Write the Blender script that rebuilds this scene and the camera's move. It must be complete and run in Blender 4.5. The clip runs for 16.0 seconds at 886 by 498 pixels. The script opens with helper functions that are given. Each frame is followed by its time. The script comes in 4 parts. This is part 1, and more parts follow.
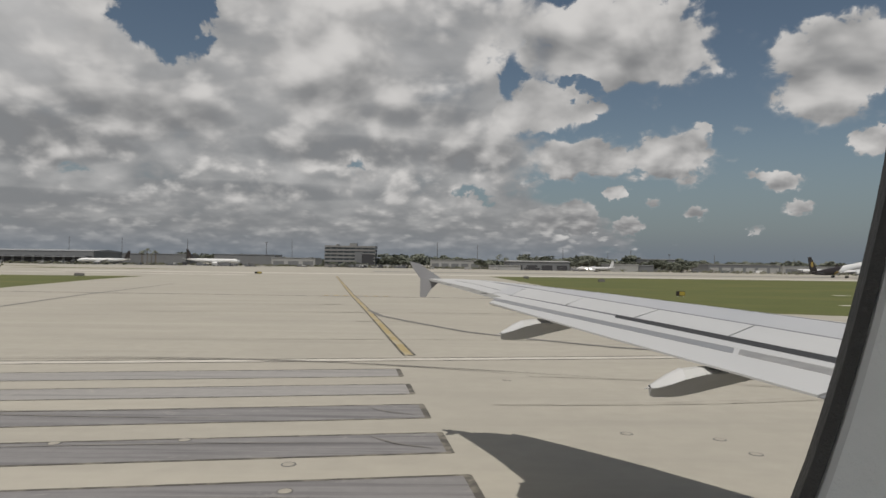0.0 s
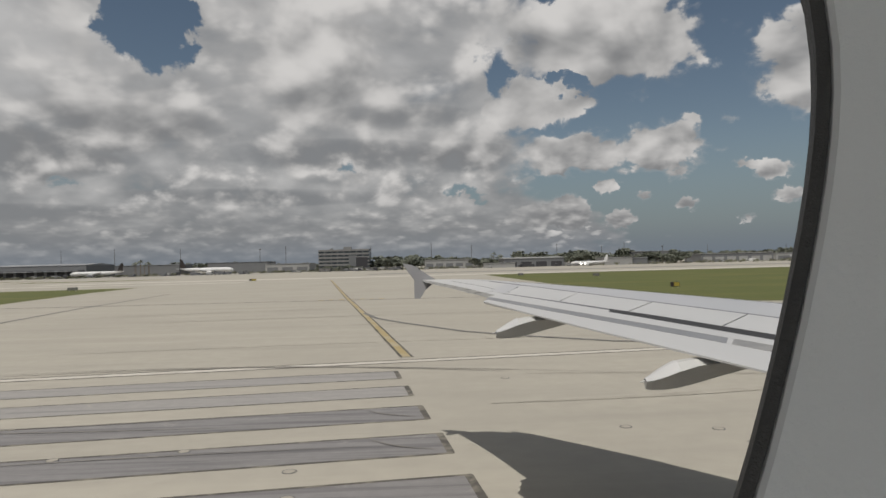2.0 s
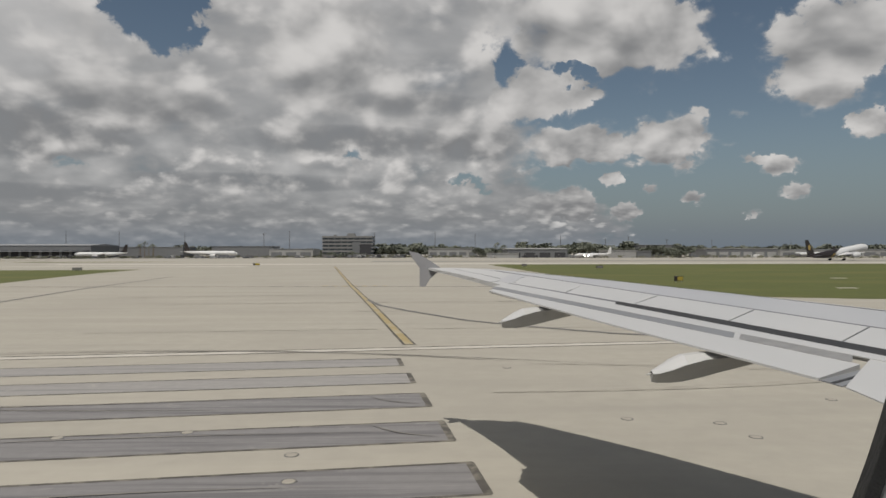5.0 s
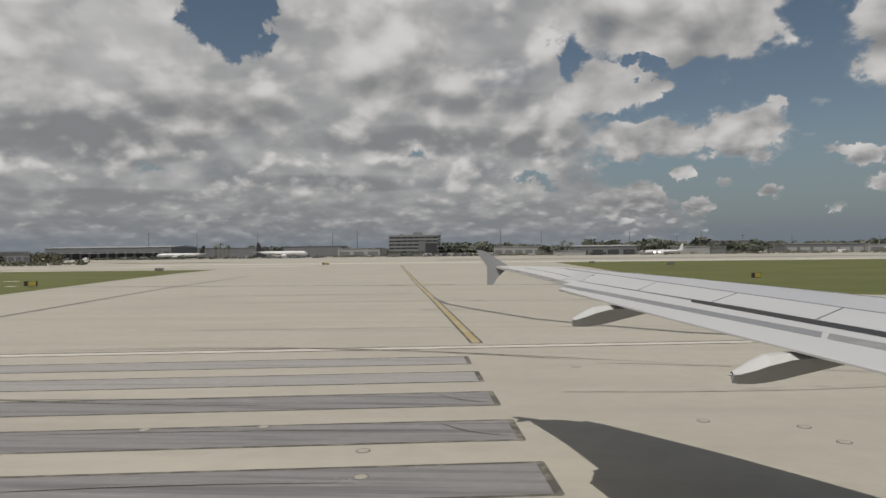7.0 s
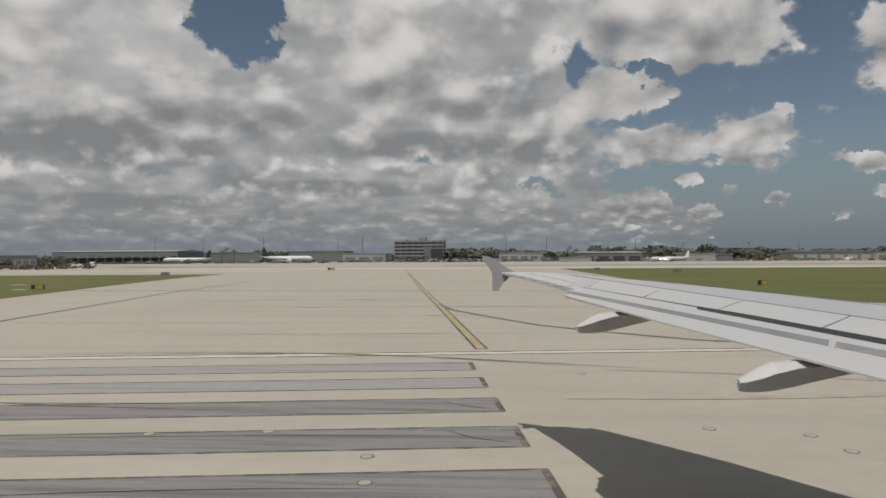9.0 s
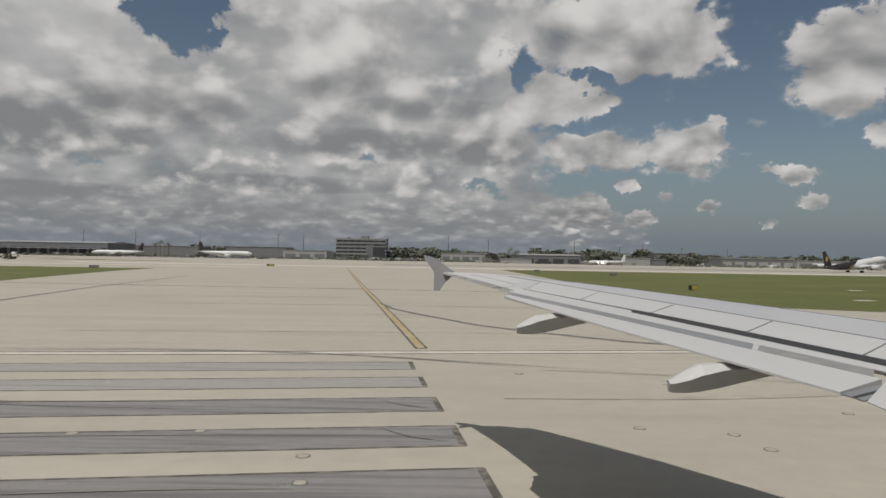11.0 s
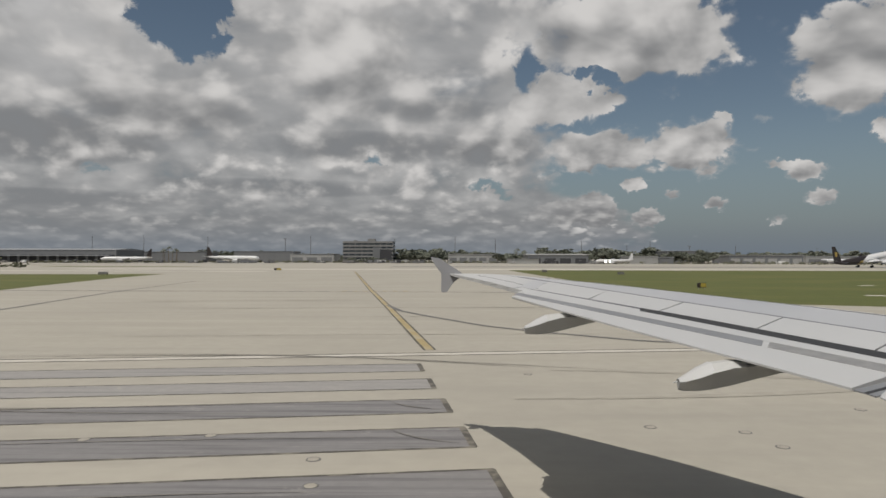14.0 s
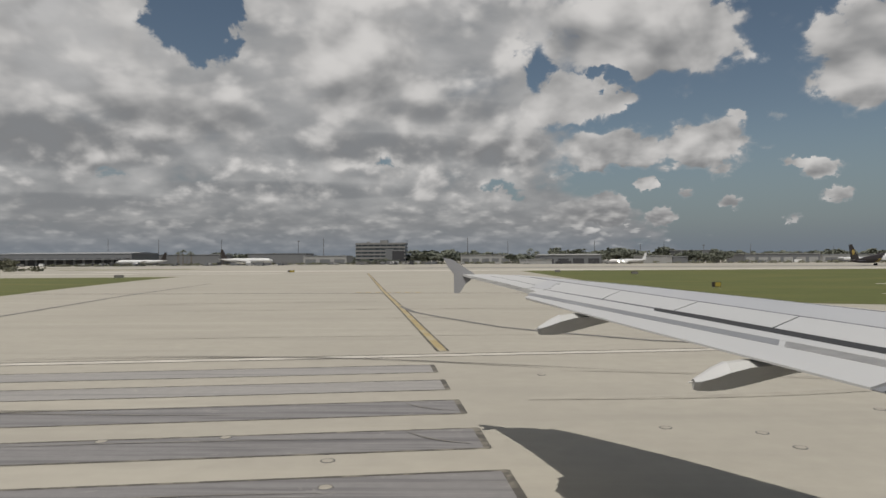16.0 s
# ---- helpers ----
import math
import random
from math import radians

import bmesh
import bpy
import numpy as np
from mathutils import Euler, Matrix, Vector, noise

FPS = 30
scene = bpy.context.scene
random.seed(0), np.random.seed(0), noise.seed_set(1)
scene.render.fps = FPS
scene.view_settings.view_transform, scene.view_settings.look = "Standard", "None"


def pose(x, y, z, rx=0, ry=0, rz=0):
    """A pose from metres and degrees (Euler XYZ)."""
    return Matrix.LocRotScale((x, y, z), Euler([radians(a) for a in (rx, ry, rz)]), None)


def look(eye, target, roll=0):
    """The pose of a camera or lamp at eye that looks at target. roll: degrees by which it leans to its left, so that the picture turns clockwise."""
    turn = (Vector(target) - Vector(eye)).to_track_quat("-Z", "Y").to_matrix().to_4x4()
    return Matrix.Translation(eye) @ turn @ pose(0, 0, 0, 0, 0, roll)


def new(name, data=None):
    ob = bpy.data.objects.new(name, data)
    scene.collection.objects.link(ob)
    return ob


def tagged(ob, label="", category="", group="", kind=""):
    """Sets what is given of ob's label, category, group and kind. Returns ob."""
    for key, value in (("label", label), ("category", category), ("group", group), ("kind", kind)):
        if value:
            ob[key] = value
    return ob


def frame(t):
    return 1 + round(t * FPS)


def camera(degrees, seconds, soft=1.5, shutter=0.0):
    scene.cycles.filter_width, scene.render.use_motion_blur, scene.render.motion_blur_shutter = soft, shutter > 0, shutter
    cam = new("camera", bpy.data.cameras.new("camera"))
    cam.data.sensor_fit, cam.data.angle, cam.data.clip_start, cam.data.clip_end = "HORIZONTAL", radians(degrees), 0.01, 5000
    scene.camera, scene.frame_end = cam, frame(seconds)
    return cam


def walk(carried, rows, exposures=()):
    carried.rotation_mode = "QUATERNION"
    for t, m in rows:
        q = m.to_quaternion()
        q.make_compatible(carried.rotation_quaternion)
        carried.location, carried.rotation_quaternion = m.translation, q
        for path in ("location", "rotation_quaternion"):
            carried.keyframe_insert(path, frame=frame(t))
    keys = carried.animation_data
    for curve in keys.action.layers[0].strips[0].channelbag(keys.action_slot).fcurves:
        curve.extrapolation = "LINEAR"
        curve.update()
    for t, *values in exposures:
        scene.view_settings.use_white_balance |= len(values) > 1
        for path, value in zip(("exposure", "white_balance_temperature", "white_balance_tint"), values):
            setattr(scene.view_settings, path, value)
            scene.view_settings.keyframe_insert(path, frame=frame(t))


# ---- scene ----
# The seat camera turns with small shifts of the hand; columns: seconds, three angles, shift along the cabin wall and height.
cam = camera(68.4, 16.0, soft=1.6)
EYE_Z = 4.5
ROT = [(0, 91.31, -0.79, -1.06), (0.5, 91.81, -0.45, -1.18), (1, 91.51, -0.95, -1.15), (1.5, 92.15, -0.36, -1.75),
       (2, 91.30, 1.47, -1.54), (2.5, 90.37, 0.82, -1.50), (3, 91.30, 0.85, -2.15), (3.5, 89.85, 0.36, -1.73),
       (4, 90.77, 0.39, -1.88), (6.5, 89.50, 0.29, 2.94), (7, 90.21, 0.66, 4.51), (7.5, 89.77, 0.77, 4.04),
       (8, 90.26, 0.42, 5.05), (10.5, 90.82, -0.19, 3.87), (11, 90.69, -0.99, -0.10), (11.5, 90.58, -0.38, -0.47),
       (12, 90.40, -0.40, -0.57), (12.5, 90.72, -0.17, -0.08), (13, 90.68, -0.06, 0.54), (13.5, 90.87, -0.04, 0.61),
       (14, 90.81, -0.08, 0.51), (14.5, 90.73, 0.13, 0.80), (15, 90.84, 0.19, 1.00), (15.5, 90.91, 0.25, 1.03),
       (16, 90.90, 0.36, 1.61)]
SHIFT = {0: (-0.0103, -0.0115), 0.5: (0.0052, -0.0006), 1: (-0.0017, -0.0009), 1.5: (0.0090, 0.0030), 2: (0.0200, 0.0056), 2.5: (0.0013, 0.0007), 3: (0.0063, 0.0010), 3.5: (-0.0159, 0.0064), 4: (-0.0139, -0.0039)}
walk(cam, [(t, pose(SHIFT.get(t, (-0.08, 0))[0], 0, EYE_Z + SHIFT.get(t, (0, 0))[1], rx, ry, rz)) for t, rx, ry, rz in ROT])

# ---------------------------------------------------------------- light
SUN_TO = Vector((0.19, 0.48, -1.0)).normalized()   # the way the sunlight travels
sun = new("sun", bpy.data.lights.new("sun", "SUN"))
sun.data.energy, sun.data.angle, sun.data.color = 3.3, radians(0.53), (1.0, 0.95, 0.87)
sun.matrix_world = look(-SUN_TO * 50, (0, 0, 0))


class Nodes:
    """Short hand for a tree of math nodes."""

    def __init__(self, tree):
        self.tree, self.links = tree, tree.links

    def put(self, socket, value):
        if isinstance(value, bpy.types.NodeSocket):
            self.links.new(value, socket)
        else:
            socket.default_value = value

    def math(self, op, *args, clamp=False):
        n = self.tree.nodes.new("ShaderNodeMath")
        n.operation, n.use_clamp = op, clamp
        for s, a in zip(n.inputs, args):
            self.put(s, a)
        return n.outputs[0]

    def vec(self, op, *args):
        n = self.tree.nodes.new("ShaderNodeVectorMath")
        n.operation = op
        for s, a in zip(n.inputs, args):
            self.put(s, a)
        return n.outputs["Value" if op in ("LENGTH", "DOT_PRODUCT", "DISTANCE") else "Vector"]

    def xyz(self, x, y, z):
        n = self.tree.nodes.new("ShaderNodeCombineXYZ")
        for s, a in zip(n.inputs, (x, y, z)):
            self.put(s, a)
        return n.outputs[0]

    def split(self, v):
        n = self.tree.nodes.new("ShaderNodeSeparateXYZ")
        self.put(n.inputs[0], v)
        return n.outputs

    def noise(self, v, scale, detail=4.0, rough=0.55, distortion=0.0):
        n = self.tree.nodes.new("ShaderNodeTexNoise")
        self.put(n.inputs["Vector"], v)
        n.inputs["Scale"].default_value, n.inputs["Detail"].default_value = scale, detail
        n.inputs["Roughness"].default_value, n.inputs["Distortion"].default_value = rough, distortion
        return n.outputs["Fac"]

    def step(self, v, a, b, lo=0.0, hi=1.0):
        n = self.tree.nodes.new("ShaderNodeMapRange")
        n.interpolation_type = "SMOOTHSTEP"
        for s, x in zip(n.inputs, (v, a, b, lo, hi)):
            self.put(s, x)
        return n.outputs[0]

    def mix(self, f, a, b, blend="MIX"):
        n = self.tree.nodes.new("ShaderNodeMix")
        n.data_type, n.blend_type = "RGBA", blend
        self.put(n.inputs[0], f)
        self.put(n.inputs[6], a if isinstance(a, bpy.types.NodeSocket) else (*a, 1))
        self.put(n.inputs[7], b if isinstance(b, bpy.types.NodeSocket) else (*b, 1))
        return n.outputs[2]


# Cumulus sky: a broken deck that opens into blue with single heaps. Masses (and, below nought, openings): azimuth from straight out, elevation, half widths, weight
MASSES = [(16.8, 17.9, 11.0, 5.8, 2.3), (10.0, 13.4, 5.4, 2.2, 1.7), (32.0, 15.0, 7.2, 5.2, 2.2), (13.6, 8.9, 6.0, 2.5, 2.0), (21.2, 9.2, 4.3, 2.8, 2.0), (23.2, 11.2, 1.2, 0.9, 1.2)]
MORE_MASSES = [(-24.0, 11.5, 9.0, 3.0, 0.35), (-9.0, 16.0, 9.0, 4.5, 0.4), (46.0, 17.0, 9.0, 5.0, 1.4), (60.0, 11.0, 9.0, 4.0, 1.3), (42.0, 7.0, 4.0, 1.6, 1.2), (3.0, 10.0, 5.0, 2.2, 0.35)]
PUFFS = [(12.7, 4.5, 1.7, 1.5, 1.1), (17.0, 3.5, 1.2, 0.8, 1.0), (15.7, 6.2, 1.1, 0.6, 0.9), (28.6, 6.8, 1.5, 0.8, 1.0), (29.8, 4.7, 1.1, 0.6, 0.9), (22.2, 4.5, 1.0, 0.6, 0.95),
         (26.5, 7.4, 0.9, 0.45, 0.8), (26.7, 3.0, 0.6, 0.4, 0.8), (18.8, 5.2, 0.9, 0.5, 0.75), (9.6, 4.0, 2.2, 0.9, 0.7), (34.6, 9.4, 1.6, 1.1, 1.0), (25.6, 11.0, 1.1, 0.5, 0.7)]
OPENINGS = [(-22.4, 20.2, 4.0, 4.8, -2.3), (6.9, 16.6, 1.7, 3.4, -0.95), (12.4, 15.0, 2.6, 0.9, -1.1), (18.0, 12.3, 4.6, 0.9, -0.8), (3.4, 6.1, 2.2, 0.6, -0.9), (-6.8, 8.3, 1.2, 0.6, -0.9), (-28.5, 7.0, 1.6, 0.5, -0.5), (36, 11.5, 3.0, 2.0, -0.4)]
# shaded undersides
SHADED = [(-33, 9.0, 10, 2.2, 0.50), (-7, 9.6, 11, 1.5, 0.36), (-24, 11.8, 8, 1.6, 0.30), (-14, 6.0, 12, 0.8, 0.26), (22, 13.6, 7.0, 1.3, 0.40), (14, 7.3, 4.0, 0.8, 0.26), (21, 7.4, 3.0, 0.8, 0.26), (32, 11.4, 5, 1.2, 0.34), (-2, 12.8, 7, 1.2, 0.26), (4, 9.2, 5, 1.4, 0.32), (-30, 4.6, 9, 0.7, 0.22)]

world = bpy.data.worlds.new("sky")
scene.world = world
world.use_nodes = True
nt = Nodes(world.node_tree)
back = world.node_tree.nodes["Background"]
way = world.node_tree.nodes.new("ShaderNodeTexCoord").outputs["Generated"]
sx, sy, sz = nt.split(way)
az = nt.math("MULTIPLY", nt.math("ARCTAN2", sx, sy), 57.2958)
el = nt.math("MULTIPLY", nt.math("ARCSINE", sz), 57.2958)


def lumps(at, scale, detail):
    """Heaped rounded masses, 1 at their middles."""
    n = world.node_tree.nodes.new("ShaderNodeTexVoronoi")
    n.feature = "SMOOTH_F1"
    nt.put(n.inputs["Vector"], at)
    n.inputs["Scale"].default_value, n.inputs["Detail"].default_value, n.inputs["Roughness"].default_value, n.inputs["Smoothness"].default_value = scale, detail, 0.5, 0.6
    return nt.math("SUBTRACT", 1.0, n.outputs["Distance"])


def less_half(v, k):
    return nt.math("MULTIPLY", nt.math("SUBTRACT", v, 0.5), k)


def oval(a, e, place):
    """1 in the middle of an oval in the sky, falling to nought at its rim."""
    a0, e0, ra, re, weight = place
    p, q = nt.math("MULTIPLY_ADD", a, 1 / ra, -a0 / ra), nt.math("MULTIPLY_ADD", e, 1 / re, -e0 / re)
    return nt.math("MAXIMUM", nt.math("SUBTRACT", 1.0, nt.math("MULTIPLY_ADD", p, p, nt.math("MULTIPLY", q, q))), 0.0)


# the broad layout: where the deck lies, where it opens
bend = nt.math("MULTIPLY_ADD", nt.step(el, 6.5, 2.5), -7.0, az)
flat_at = nt.xyz(az, nt.math("MULTIPLY", el, 1.2), 3.0)
ragged_a = nt.math("MULTIPLY_ADD", nt.math("SUBTRACT", nt.noise(flat_at, 0.34, 7, 0.6, 0.3), 0.5), 7.0, az)
ragged_e = nt.math("MULTIPLY_ADD", nt.math("SUBTRACT", nt.noise(nt.vec("ADD", flat_at, (31.0, 7.0, 5.0)), 0.34, 7, 0.6, 0.3), 0.5), 5.0, el)
frayed_a = nt.math("MULTIPLY_ADD", nt.math("SUBTRACT", nt.noise(flat_at, 1.5, 6, 0.6, 0.3), 0.5), 2.0, az)
frayed_e = nt.math("MULTIPLY_ADD", nt.math("SUBTRACT", nt.noise(nt.vec("ADD", flat_at, (31.0, 7.0, 5.0)), 1.5, 6, 0.6, 0.3), 0.5), 1.4, el)
deck = nt.step(nt.math("ADD", bend, nt.math("SUBTRACT", ragged_a, az)), 13.0, 6.0)
layout = nt.math("MULTIPLY_ADD", deck, nt.step(el, 5.0, 11.0, 1.05, 1.38), -0.62)
gaps = 0.0
for place in MASSES + MORE_MASSES:
    layout = nt.math("MULTIPLY_ADD", oval(ragged_a, ragged_e, place), place[4], layout)
for place in PUFFS:
    a, e, ra, re, weight = place
    layout = nt.math("MULTIPLY_ADD", oval(frayed_a, frayed_e, (a, e, ra * 1.3, re * 1.35, weight)), weight * 2.2, layout)
for place in OPENINGS:
    gaps = nt.math("MULTIPLY_ADD", oval(ragged_a, ragged_e, place), place[4], gaps)
layout = nt.math("ADD", layout, gaps)
high, low = nt.step(el, 6.0, 15.0), nt.step(el, 6.5, 2.0)


def billows(a, e, fine):
    """Rounded heaps, broad overhead and small and flat towards the horizon."""
    at = nt.xyz(a, nt.math("MULTIPLY", e, 1.45), 4.0)
    flat = nt.xyz(nt.math("MULTIPLY", a, 0.75), nt.math("MULTIPLY", e, 1.75), 9.0)
    broad = nt.math("ADD", less_half(nt.noise(at, 0.105, fine, 0.55, 0.25), 1.0), nt.math("MULTIPLY", nt.math("SUBTRACT", lumps(at, 0.19, fine / 3), 0.55), 0.42))
    middle = nt.math("ADD", less_half(nt.noise(at, 0.21, fine, 0.56, 0.25), 1.0), nt.math("MULTIPLY", nt.math("SUBTRACT", lumps(at, 0.40, fine / 3), 0.55), 0.42))
    small = nt.math("ADD", less_half(nt.noise(flat, 0.55, fine - 1, 0.56, 0.2), 0.9), nt.math("MULTIPLY", nt.math("SUBTRACT", lumps(flat, 0.9, fine / 4), 0.55), 0.40))
    v = nt.math("MULTIPLY_ADD", high, nt.math("SUBTRACT", broad, middle), middle)
    return nt.math("MULTIPLY_ADD", low, nt.math("SUBTRACT", small, v), v)


reach = nt.step(el, 2.0, 16.0, 0.5, 2.3)
here = billows(az, el, 9)
soft = billows(az, el, 4)
above = billows(nt.math("SUBTRACT", az, nt.math("MULTIPLY", reach, 0.35)), nt.math("ADD", el, reach), 4)
body = nt.math("MULTIPLY_ADD", here, 2.9, nt.math("ADD", layout, 0.10))
cover = nt.math("MULTIPLY", nt.step(body, -0.15, 0.70), nt.step(el, 0.5, 7.0, 0.30, 1.0))
# lit from above and behind: crests bright, thick undersides grey
crest = nt.math("SUBTRACT", soft, above)
lit = nt.math("MULTIPLY_ADD", crest, 1.25, nt.math("MULTIPLY_ADD", nt.step(body, 0.25, 1.5), -0.10, 0.64))
lit = nt.math("MULTIPLY_ADD", here, 0.55, lit)
dim = nt.math("ADD", nt.step(el, 8.0, 1.5, 0.0, 0.26), nt.step(el, 19.0, 10.0, -0.06, 0.0))
for place in SHADED:
    dim = nt.math("MULTIPLY_ADD", nt.math("MULTIPLY", oval(az, el, place), nt.math("MULTIPLY_ADD", here, -1.3, 1.0)), place[4], dim)
cloud = nt.mix(nt.step(nt.math("SUBTRACT", lit, dim), 0.0, 1.0), (2.1, 2.13, 2.18), (6.1, 5.95, 5.8))
# the soft grey deck behind the heaps
veil = billows(nt.math("ADD", nt.math("MULTIPLY", az, 0.8), 40.0), nt.math("ADD", el, 3.0), 5)
veil_cover = nt.math("MULTIPLY", nt.step(nt.math("MULTIPLY_ADD", veil, 1.2, nt.math("ADD", nt.math("MULTIPLY_ADD", gaps, 1.0, deck), -0.12)), 0.0, 0.6), 0.94)
veil_colour = nt.mix(nt.step(nt.math("SUBTRACT", nt.math("MULTIPLY_ADD", veil, 1.0, 0.56), dim), 0.0, 1.0), (2.15, 2.2, 2.27), (5.5, 5.4, 5.3))
sky = world.node_tree.nodes.new("ShaderNodeTexSky")
sky.sky_type, sky.sun_disc = "NISHITA", False
sky.sun_elevation = math.asin(-SUN_TO.z)
sky.sun_rotation = math.atan2(-SUN_TO.x, -SUN_TO.y)
sky.air_density, sky.dust_density, sky.ozone_density = 1.0, 0.4, 1.5
blue = nt.mix(1.0, sky.outputs[0], (0.58, 0.53, 0.465), "MULTIPLY")
haze = nt.step(el, 11.0, 0.0)
air = nt.mix(nt.math("MULTIPLY", haze, 0.80), blue, (1.16, 1.55, 2.02))
thin = nt.math("MULTIPLY", nt.step(body, -0.45, 0.2), 0.30)
air = nt.mix(nt.math("MULTIPLY", thin, nt.step(el, 16.0, 9.0)), air, (3.6, 3.7, 3.8))
air = nt.mix(veil_cover, air, veil_colour)
air = nt.mix(nt.math("MAXIMUM", cover, nt.math("MULTIPLY", nt.step(body, 0.0, 0.34), nt.step(az, 6.0, 11.0))), air, cloud)
air = nt.mix(nt.step(el, 3.4, -0.3, 0.0, 0.72), air, (1.48, 1.80, 2.2))
nt.put(back.inputs["Color"], air)
back.inputs["Strength"].default_value = 0.1

# ---------------------------------------------------------------- materials


def material(name, base, rough=0.6, metal=0.0, vary=0.12, scale=3.0, bump=0.0, bump_scale=40.0, stain=None, stain_scale=0.3, stain_amount=0.4, spec=0.5, stretch=(1, 1, 1)):
    """A surface with fine grain and broad stains, in metres."""
    m = bpy.data.materials.new(name)
    m.use_nodes = True
    n = Nodes(m.node_tree)
    bsdf = m.node_tree.nodes["Principled BSDF"]
    at = m.node_tree.nodes.new("ShaderNodeTexCoord").outputs["Object"]
    at = nt_scale(n, at, stretch)
    grain = n.noise(at, scale, 6, 0.6)
    dark = tuple(c * (1 - vary * 2) for c in base)
    light = tuple(min(1, c * (1 + vary * 2)) for c in base)
    col = n.mix(grain, dark, light)
    if stain:
        blot = n.step(n.noise(at, stain_scale, 5, 0.6, 0.4), 0.42, 0.68)
        col = n.mix(n.math("MULTIPLY", blot, stain_amount), col, stain)
    n.put(bsdf.inputs["Base Color"], col)
    n.put(bsdf.inputs["Roughness"], n.math("ADD", rough - 0.08, n.math("MULTIPLY", grain, 0.16), clamp=True))
    bsdf.inputs["Metallic"].default_value = metal
    bsdf.inputs["Specular IOR Level"].default_value = spec
    if bump:
        b = m.node_tree.nodes.new("ShaderNodeBump")
        b.inputs["Strength"].default_value, b.inputs["Distance"].default_value = bump, 0.01
        n.put(b.inputs["Height"], n.noise(at, bump_scale, 4, 0.6))
        n.put(bsdf.inputs["Normal"], b.outputs[0])
    return m


def nt_scale(n, at, stretch):
    return at if stretch == (1, 1, 1) else n.vec("MULTIPLY", at, stretch)


CONCRETE = material("concrete", (0.346, 0.323, 0.275), 0.85, vary=0.08, scale=1.3, bump=0.25, bump_scale=60, stain=(0.30, 0.278, 0.238), stain_scale=0.06, stain_amount=0.5)


def weathered(m):
    """Adds long pale and dark streaks along the runway and scattered small spots to a concrete."""
    n = Nodes(m.node_tree)
    bsdf = m.node_tree.nodes["Principled BSDF"]
    base = bsdf.inputs["Base Color"].links[0].from_socket
    at = m.node_tree.nodes.new("ShaderNodeTexCoord").outputs["Object"]
    long = n.noise(n.vec("MULTIPLY", at, (0.035, 0.42, 1.0)), 1.0, 6, 0.6, 0.3)
    col = n.mix(n.step(long, 0.50, 0.75, 0.0, 0.5), base, (0.265, 0.248, 0.215))
    col = n.mix(n.step(long, 0.46, 0.26, 0.0, 0.45), col, (0.415, 0.385, 0.325))
    spots = n.noise(n.vec("MULTIPLY", at, (0.6, 1.5, 1.0)), 1.0, 4, 0.7)
    col = n.mix(n.step(spots, 0.68, 0.78, 0.0, 0.5), col, (0.20, 0.185, 0.16))
    n.put(bsdf.inputs["Base Color"], col)
    return m


weathered(CONCRETE)
ASPHALT = material("old_asphalt", (0.265, 0.25, 0.225), 0.9, vary=0.12, scale=2.0, bump=0.3, bump_scale=70, stain=(0.185, 0.175, 0.16), stain_scale=0.16, stain_amount=0.7)
SEAL_STRIP = material("faded_sealed_strip", (0.205, 0.20, 0.19), 0.85, vary=0.12, scale=2.0, stain=(0.27, 0.255, 0.23), stain_scale=0.4, stretch=(1, 0.25, 1))
SEALED = material("sealed_strip", (0.15, 0.145, 0.14), 0.85, vary=0.15, scale=2.0, stretch=(0.2, 1, 1))


def streaky(name, base, dark, light, amount):
    """Paint worn along the runway: long rubber streaks, scuffs across and pale bare spots."""
    m = material(name, base, 0.8, vary=0.10, scale=3.0, bump=0.2, bump_scale=50)
    n = Nodes(m.node_tree)
    bsdf = m.node_tree.nodes["Principled BSDF"]
    col = bsdf.inputs["Base Color"].links[0].from_socket
    at = m.node_tree.nodes.new("ShaderNodeTexCoord").outputs["Object"]
    long = n.noise(n.vec("MULTIPLY", at, (0.10, 2.6, 1.0)), 1.0, 7, 0.62, 0.2)
    col = n.mix(n.step(long, 0.46, 0.66, 0.0, amount), col, dark)
    thin = n.noise(n.vec("MULTIPLY", at, (0.35, 9.0, 1.0)), 1.0, 4, 0.6, 0.2)
    col = n.mix(n.step(thin, 0.56, 0.74, 0.0, 0.5), col, light)
    spot = n.noise(at, 0.9, 6, 0.65, 0.6)
    col = n.mix(n.step(spot, 0.60, 0.72, 0.0, 0.6), col, light)
    n.put(bsdf.inputs["Base Color"], col)
    return m


STRIPE = streaky("worn_stripe_paint", (0.275, 0.264, 0.252), (0.185, 0.178, 0.176), (0.34, 0.322, 0.288), 0.7)
STRIPE_RUBBER = streaky("rubbered_stripe_paint", (0.195, 0.188, 0.188), (0.105, 0.101, 0.105), (0.30, 0.288, 0.268), 0.8)
PALE = material("faded_white_paint", (0.50, 0.47, 0.42), 0.8, vary=0.1, scale=2.0, stain=(0.36, 0.33, 0.29), stain_scale=0.6)
BLACK_LINE = material("black_marking", (0.075, 0.068, 0.06), 0.85, vary=0.25, scale=2.0, stain=(0.24, 0.22, 0.18), stain_scale=1.4, stain_amount=0.75)
SIGN_YELLOW = material("sign_yellow", (0.30, 0.24, 0.04), 0.6)
YELLOW = material("yellow_marking", (0.38, 0.275, 0.095), 0.75, vary=0.12, scale=2.0, stain=(0.40, 0.33, 0.2), stain_scale=0.7)
LINE_YELLOW = material("worn_yellow_line", (0.33, 0.262, 0.13), 0.8, vary=0.15, scale=2.0, stain=(0.36, 0.32, 0.24), stain_scale=0.5, stain_amount=0.8)
